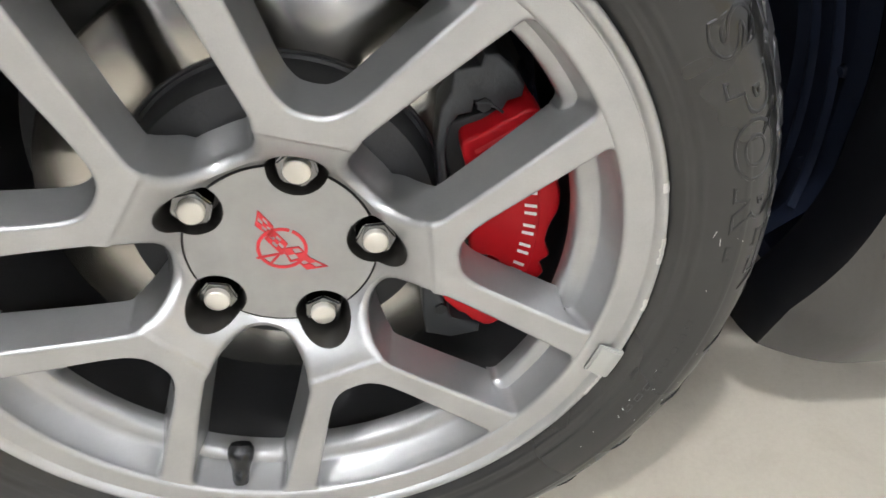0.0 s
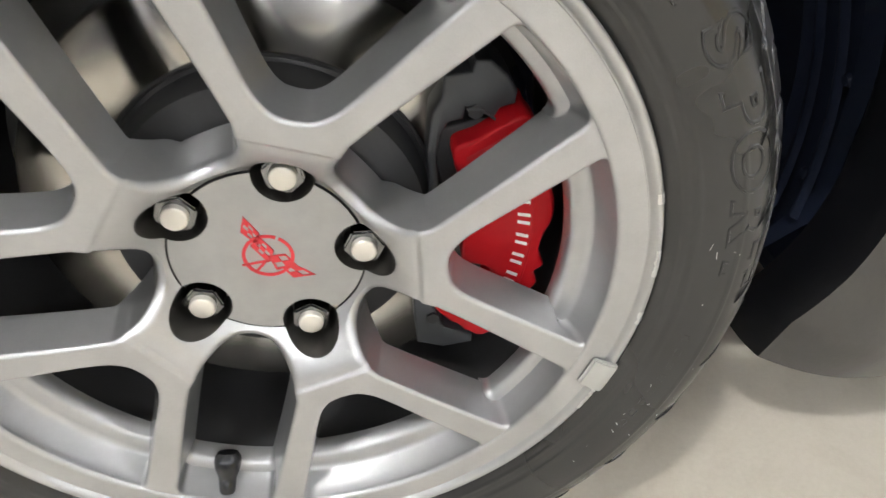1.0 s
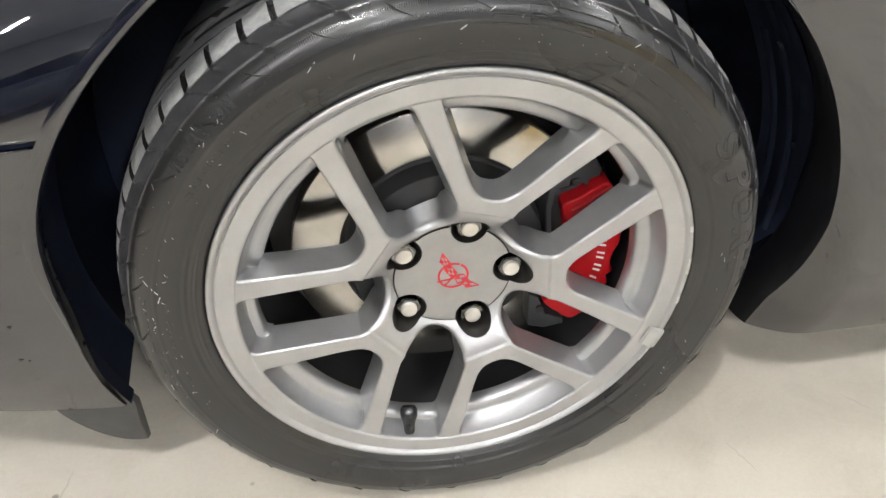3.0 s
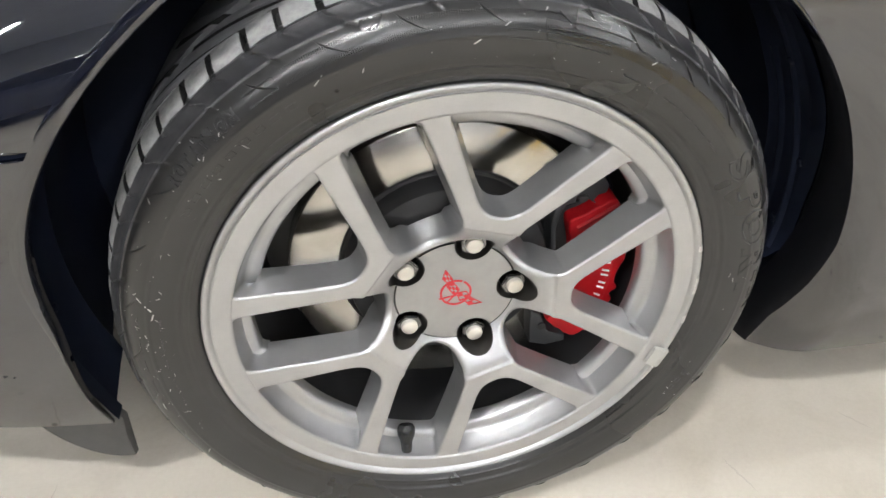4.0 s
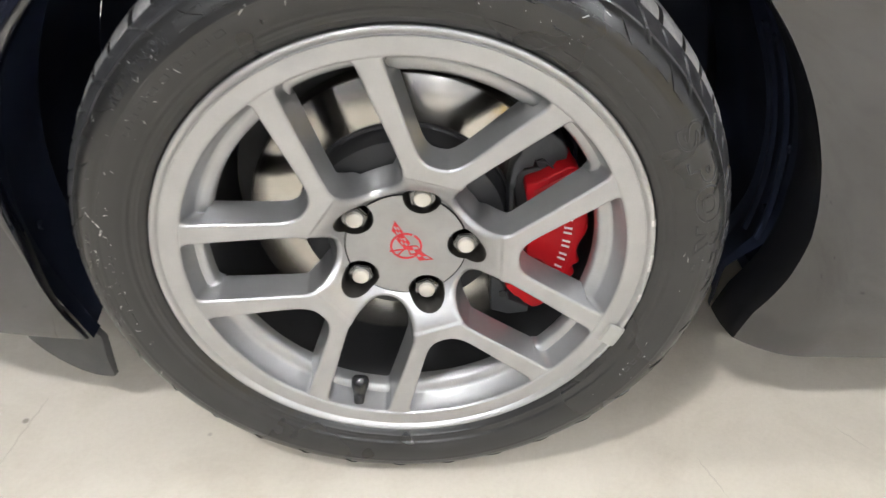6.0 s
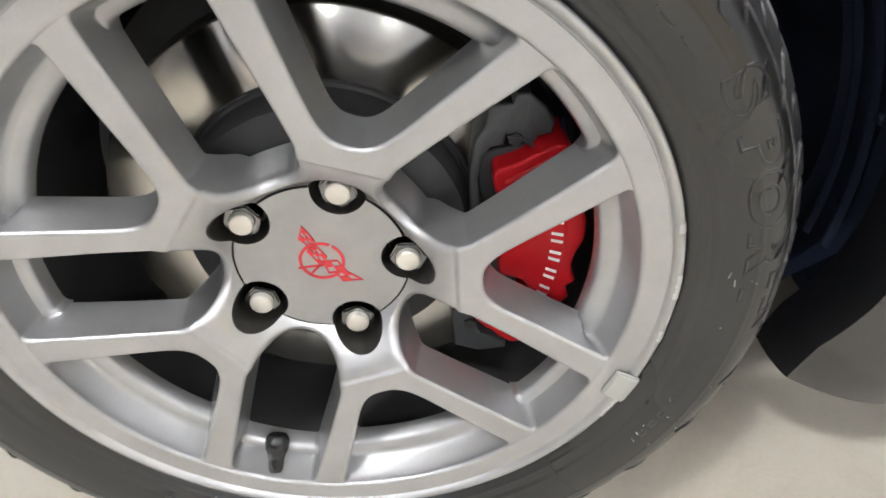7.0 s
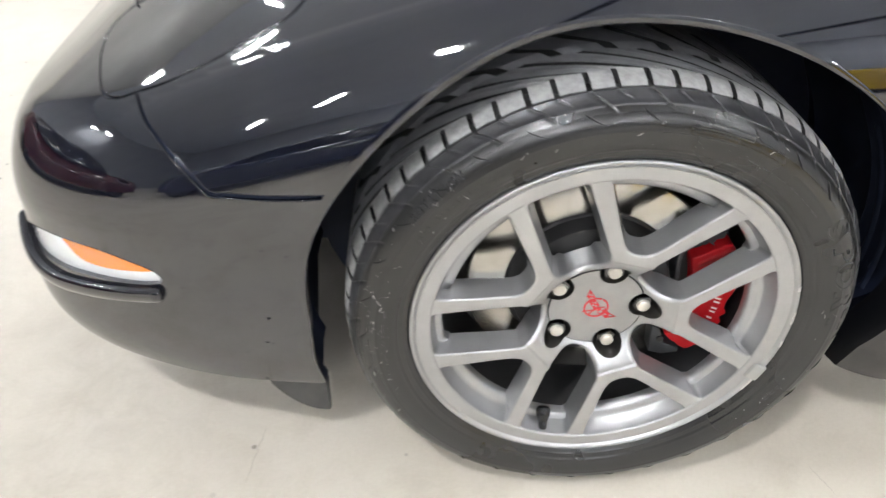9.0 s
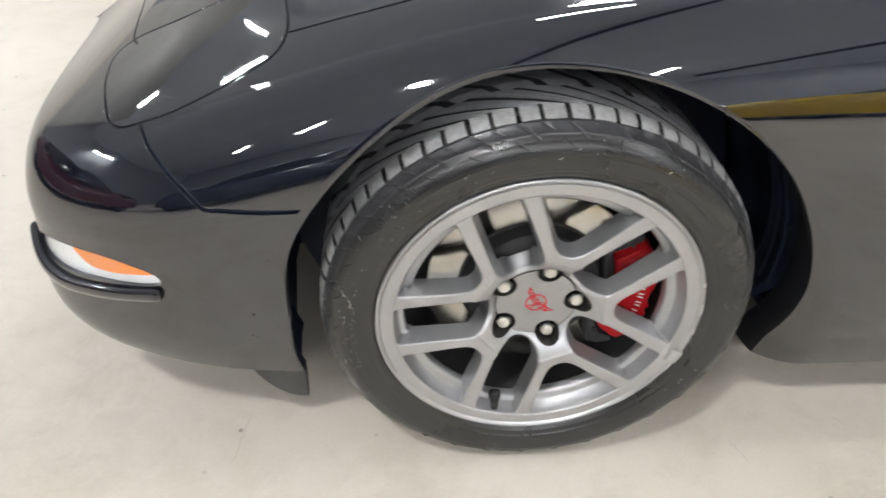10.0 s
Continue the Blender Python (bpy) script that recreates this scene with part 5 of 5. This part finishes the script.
def make_far_side():
    for name, ob in panels.items():
        mirrored(ob, name)
    # doors, cabin and tail: plain closed shell
    xs = np.concatenate([np.linspace(0.95, 3.0, 40), np.linspace(3.04, 3.6, 22)])
    rows = []
    for x in xs:
        e = max(0.0, (x - 3.0) / 0.6)
        half = 0.915 * (1 - 0.10 * max(0.0, (x - 1.8) / 1.8) ** 2 - 0.30 * e ** 3)
        deck = 0.82 + 0.07 * math.sin(min(1, (x - 0.95) / 2.4) * math.pi * 0.6) - 0.16 * e ** 3
        ring = []
        for q in np.linspace(0, 1, 40):
            y = half * math.cos(q * math.pi)
            up = abs(math.sin(q * math.pi))
            z = 0.16 + (0.6 - 0.16) * min(1.0, up / 0.18) ** 0.6 + (deck - 0.6) * max(0.0, (up - 0.08) / 0.92) ** 0.55
            ring.append((x, MID - y, z))
        rows.append(ring)
    bm = grid_mesh(rows)
    bmesh.ops.contextual_create(bm, geom=[v for v in bm.verts if abs(v.co.x - 3.6) < 1e-4])
    bmesh.ops.recalc_face_normals(bm, faces=bm.faces)
    part("rear_body", bm, M["paint"], car, "black rear body", smooth=60)
    rows = []
    for x in np.linspace(0.78, 3.30, 44):
        t = (x - 0.78) / 2.52
        h = 0.86 + 0.34 * (math.sin(math.pi * min(1.0, t ** 0.62)) ** 0.75 if 0 < t < 1 else 0.0)
        half = 0.70 * min(1.0, 0.86 + 0.5 * t) - 0.20 * max(0.0, t - 0.45) ** 1.3
        rows.append([(x, MID - half * math.copysign(abs(math.cos(q)) ** 0.75, math.cos(q)), 0.84 + (h - 0.84) * math.sin(q) ** 0.6) for q in np.linspace(0.001, math.pi - 0.001, 26)])
    bm = grid_mesh(rows)
    bmesh.ops.recalc_face_normals(bm, faces=bm.faces)
    part("cabin_glass", bm, M["gloss_black"], car, "dark tinted cabin glass", smooth=60)
    # unseen under-tray, added to block light beneath the car
    bm = bmesh.new()
    box(bm, (4.0, 1.0, 0.02), (1.4, MID, 0.165))
    box(bm, (1.9, 1.62, 0.02), (1.42, MID, 0.156))
    box(bm, (0.26, 1.4, 0.02), (-0.55, MID, 0.168))
    part("under_tray", bm, M["plastic"], car)
    # other wheels, plain
    for x, side in ((0.0, 1), (2.655, -1), (2.655, 1)):
        prof = [(0.03, 0.0), (0.2, 0.01), (0.235, 0.02), (0.27, 0.034), (0.30, 0.026), (0.318, 0.0), (0.3195, -0.1), (0.316, -0.22), (0.25, -0.235)]
        bm = lathe(prof, 64)
        m = Matrix.Translation((x, MID + side * MID, 0))
        if side > 0:
            m = m @ Matrix.Rotation(math.pi, 4, "Z")
        bmesh.ops.transform(bm, matrix=m, verts=bm.verts)
        part("plain_wheel", bm, M["rubber"], car, smooth=40)


make_far_side()


# ---- neighbours that show only in the black paint ----
def make_neighbour(colour, label, m, tall=1.0):
    mat, nt, b = material("neighbour_paint", colour, 0.25, 0.0, Coat_Weight=1.0, Coat_Roughness=0.05)
    nt.links.new(ramp(nt, noise_of(nt, 3, 4, 0.6).outputs["Fac"], [(0.3, tuple(c * 0.9 for c in colour)), (0.7, colour)]), b.inputs["Base Color"])
    ob = group_at("parked_car", (0, 0, 0), label=label, category="car", group="parked cars", kind="thing")
    rows = []
    for x in np.linspace(-2.25, 2.25, 40):
        e = (1 - abs(x / 2.26) ** 6) ** 0.4
        ring = []
        for q in np.linspace(0, math.pi, 20):
            y = 0.9 * e * math.cos(q)
            ring.append((x, abs(y) ** 0.7 * math.copysign(0.93, y), 0.2 + 0.55 * tall * e * max(0.0, math.sin(q)) ** 0.35))
        rows.append(ring)
    bm = grid_mesh(rows)
    bmesh.ops.recalc_face_normals(bm, faces=bm.faces)
    part("body", bm, mat, ob, smooth=60)
    rows = []
    for x in np.linspace(-0.9, 1.7, 24):
        t = (x + 0.9) / 2.6
        h = 0.45 * max(0.0, math.sin(math.pi * t)) ** 0.6
        rows.append([(x, 0.72 * math.cos(q), 0.15 + 0.55 * tall + h * max(0.0, math.sin(q)) ** 0.5) for q in np.linspace(0, math.pi, 16)])
    bm = grid_mesh(rows)
    bmesh.ops.recalc_face_normals(bm, faces=bm.faces)
    part("cabin", bm, M["gloss_black"], ob, "dark glass cabin", smooth=60)
    for x in (-1.4, 1.35):
        for y in (-0.70, 0.70):
            bm = bmesh.new()
            bmesh.ops.create_cone(bm, cap_ends=True, segments=40, radius1=0.33, radius2=0.33, depth=0.22, matrix=Matrix.Translation((x, y, 0.33)) @ Matrix.Rotation(math.pi / 2, 4, "X"))
            bmesh.ops.bevel(bm, geom=[e for e in bm.edges if e.calc_face_angle(0) > 1], offset=0.03, segments=3, affect="EDGES")
            part("wheel", bm, M["rubber"], ob, smooth=40)
    ob.matrix_basis = m


make_neighbour((0.65, 0.42, 0.01), "tall yellow parked car standing across the garage", pose(4.4, -4.6, 0, 0, 0, 12), 1.75)
make_neighbour((0.07, 0.005, 0.008), "dark red parked car standing across the garage", pose(-4.3, 0.4, 0, 0, 0, 80))
make_neighbour((0.03, 0.035, 0.065), "dark blue parked car standing across the garage", pose(-1.8, -3.5, 0, 0, 0, -16), 1.45)


# ---- marks on the floor ----
def make_cracks():
    rng = random.Random(3)
    for x, y, ln, turn in ((-0.476, 0.033, 0.11, 82), (0.388, -0.03, 0.06, 110), (0.60, 0.03, 0.05, 130)):
        pts = [Vector((x, y, 0.0006))]
        d = radians(turn)
        rows = []
        n = 14
        for k in range(n):
            t = k / (n - 1) - 0.5
            c = Vector((x + math.cos(d) * t * ln + rng.uniform(-1, 1) * 0.0012, y + math.sin(d) * t * ln, 0.0006))
            w = 0.0011 * (1 - (2 * t) ** 2) + 0.0002
            s = Vector((-math.sin(d), math.cos(d), 0)) * w
            rows.append([c - s, c + s])
        bm = grid_mesh(rows)
        bmesh.ops.recalc_face_normals(bm, faces=bm.faces)
        tagged(part("floor_crack", bm, M["crack"], smooth=0), "fine dark hairline crack in the concrete floor", "crack", kind="structure")


make_cracks()
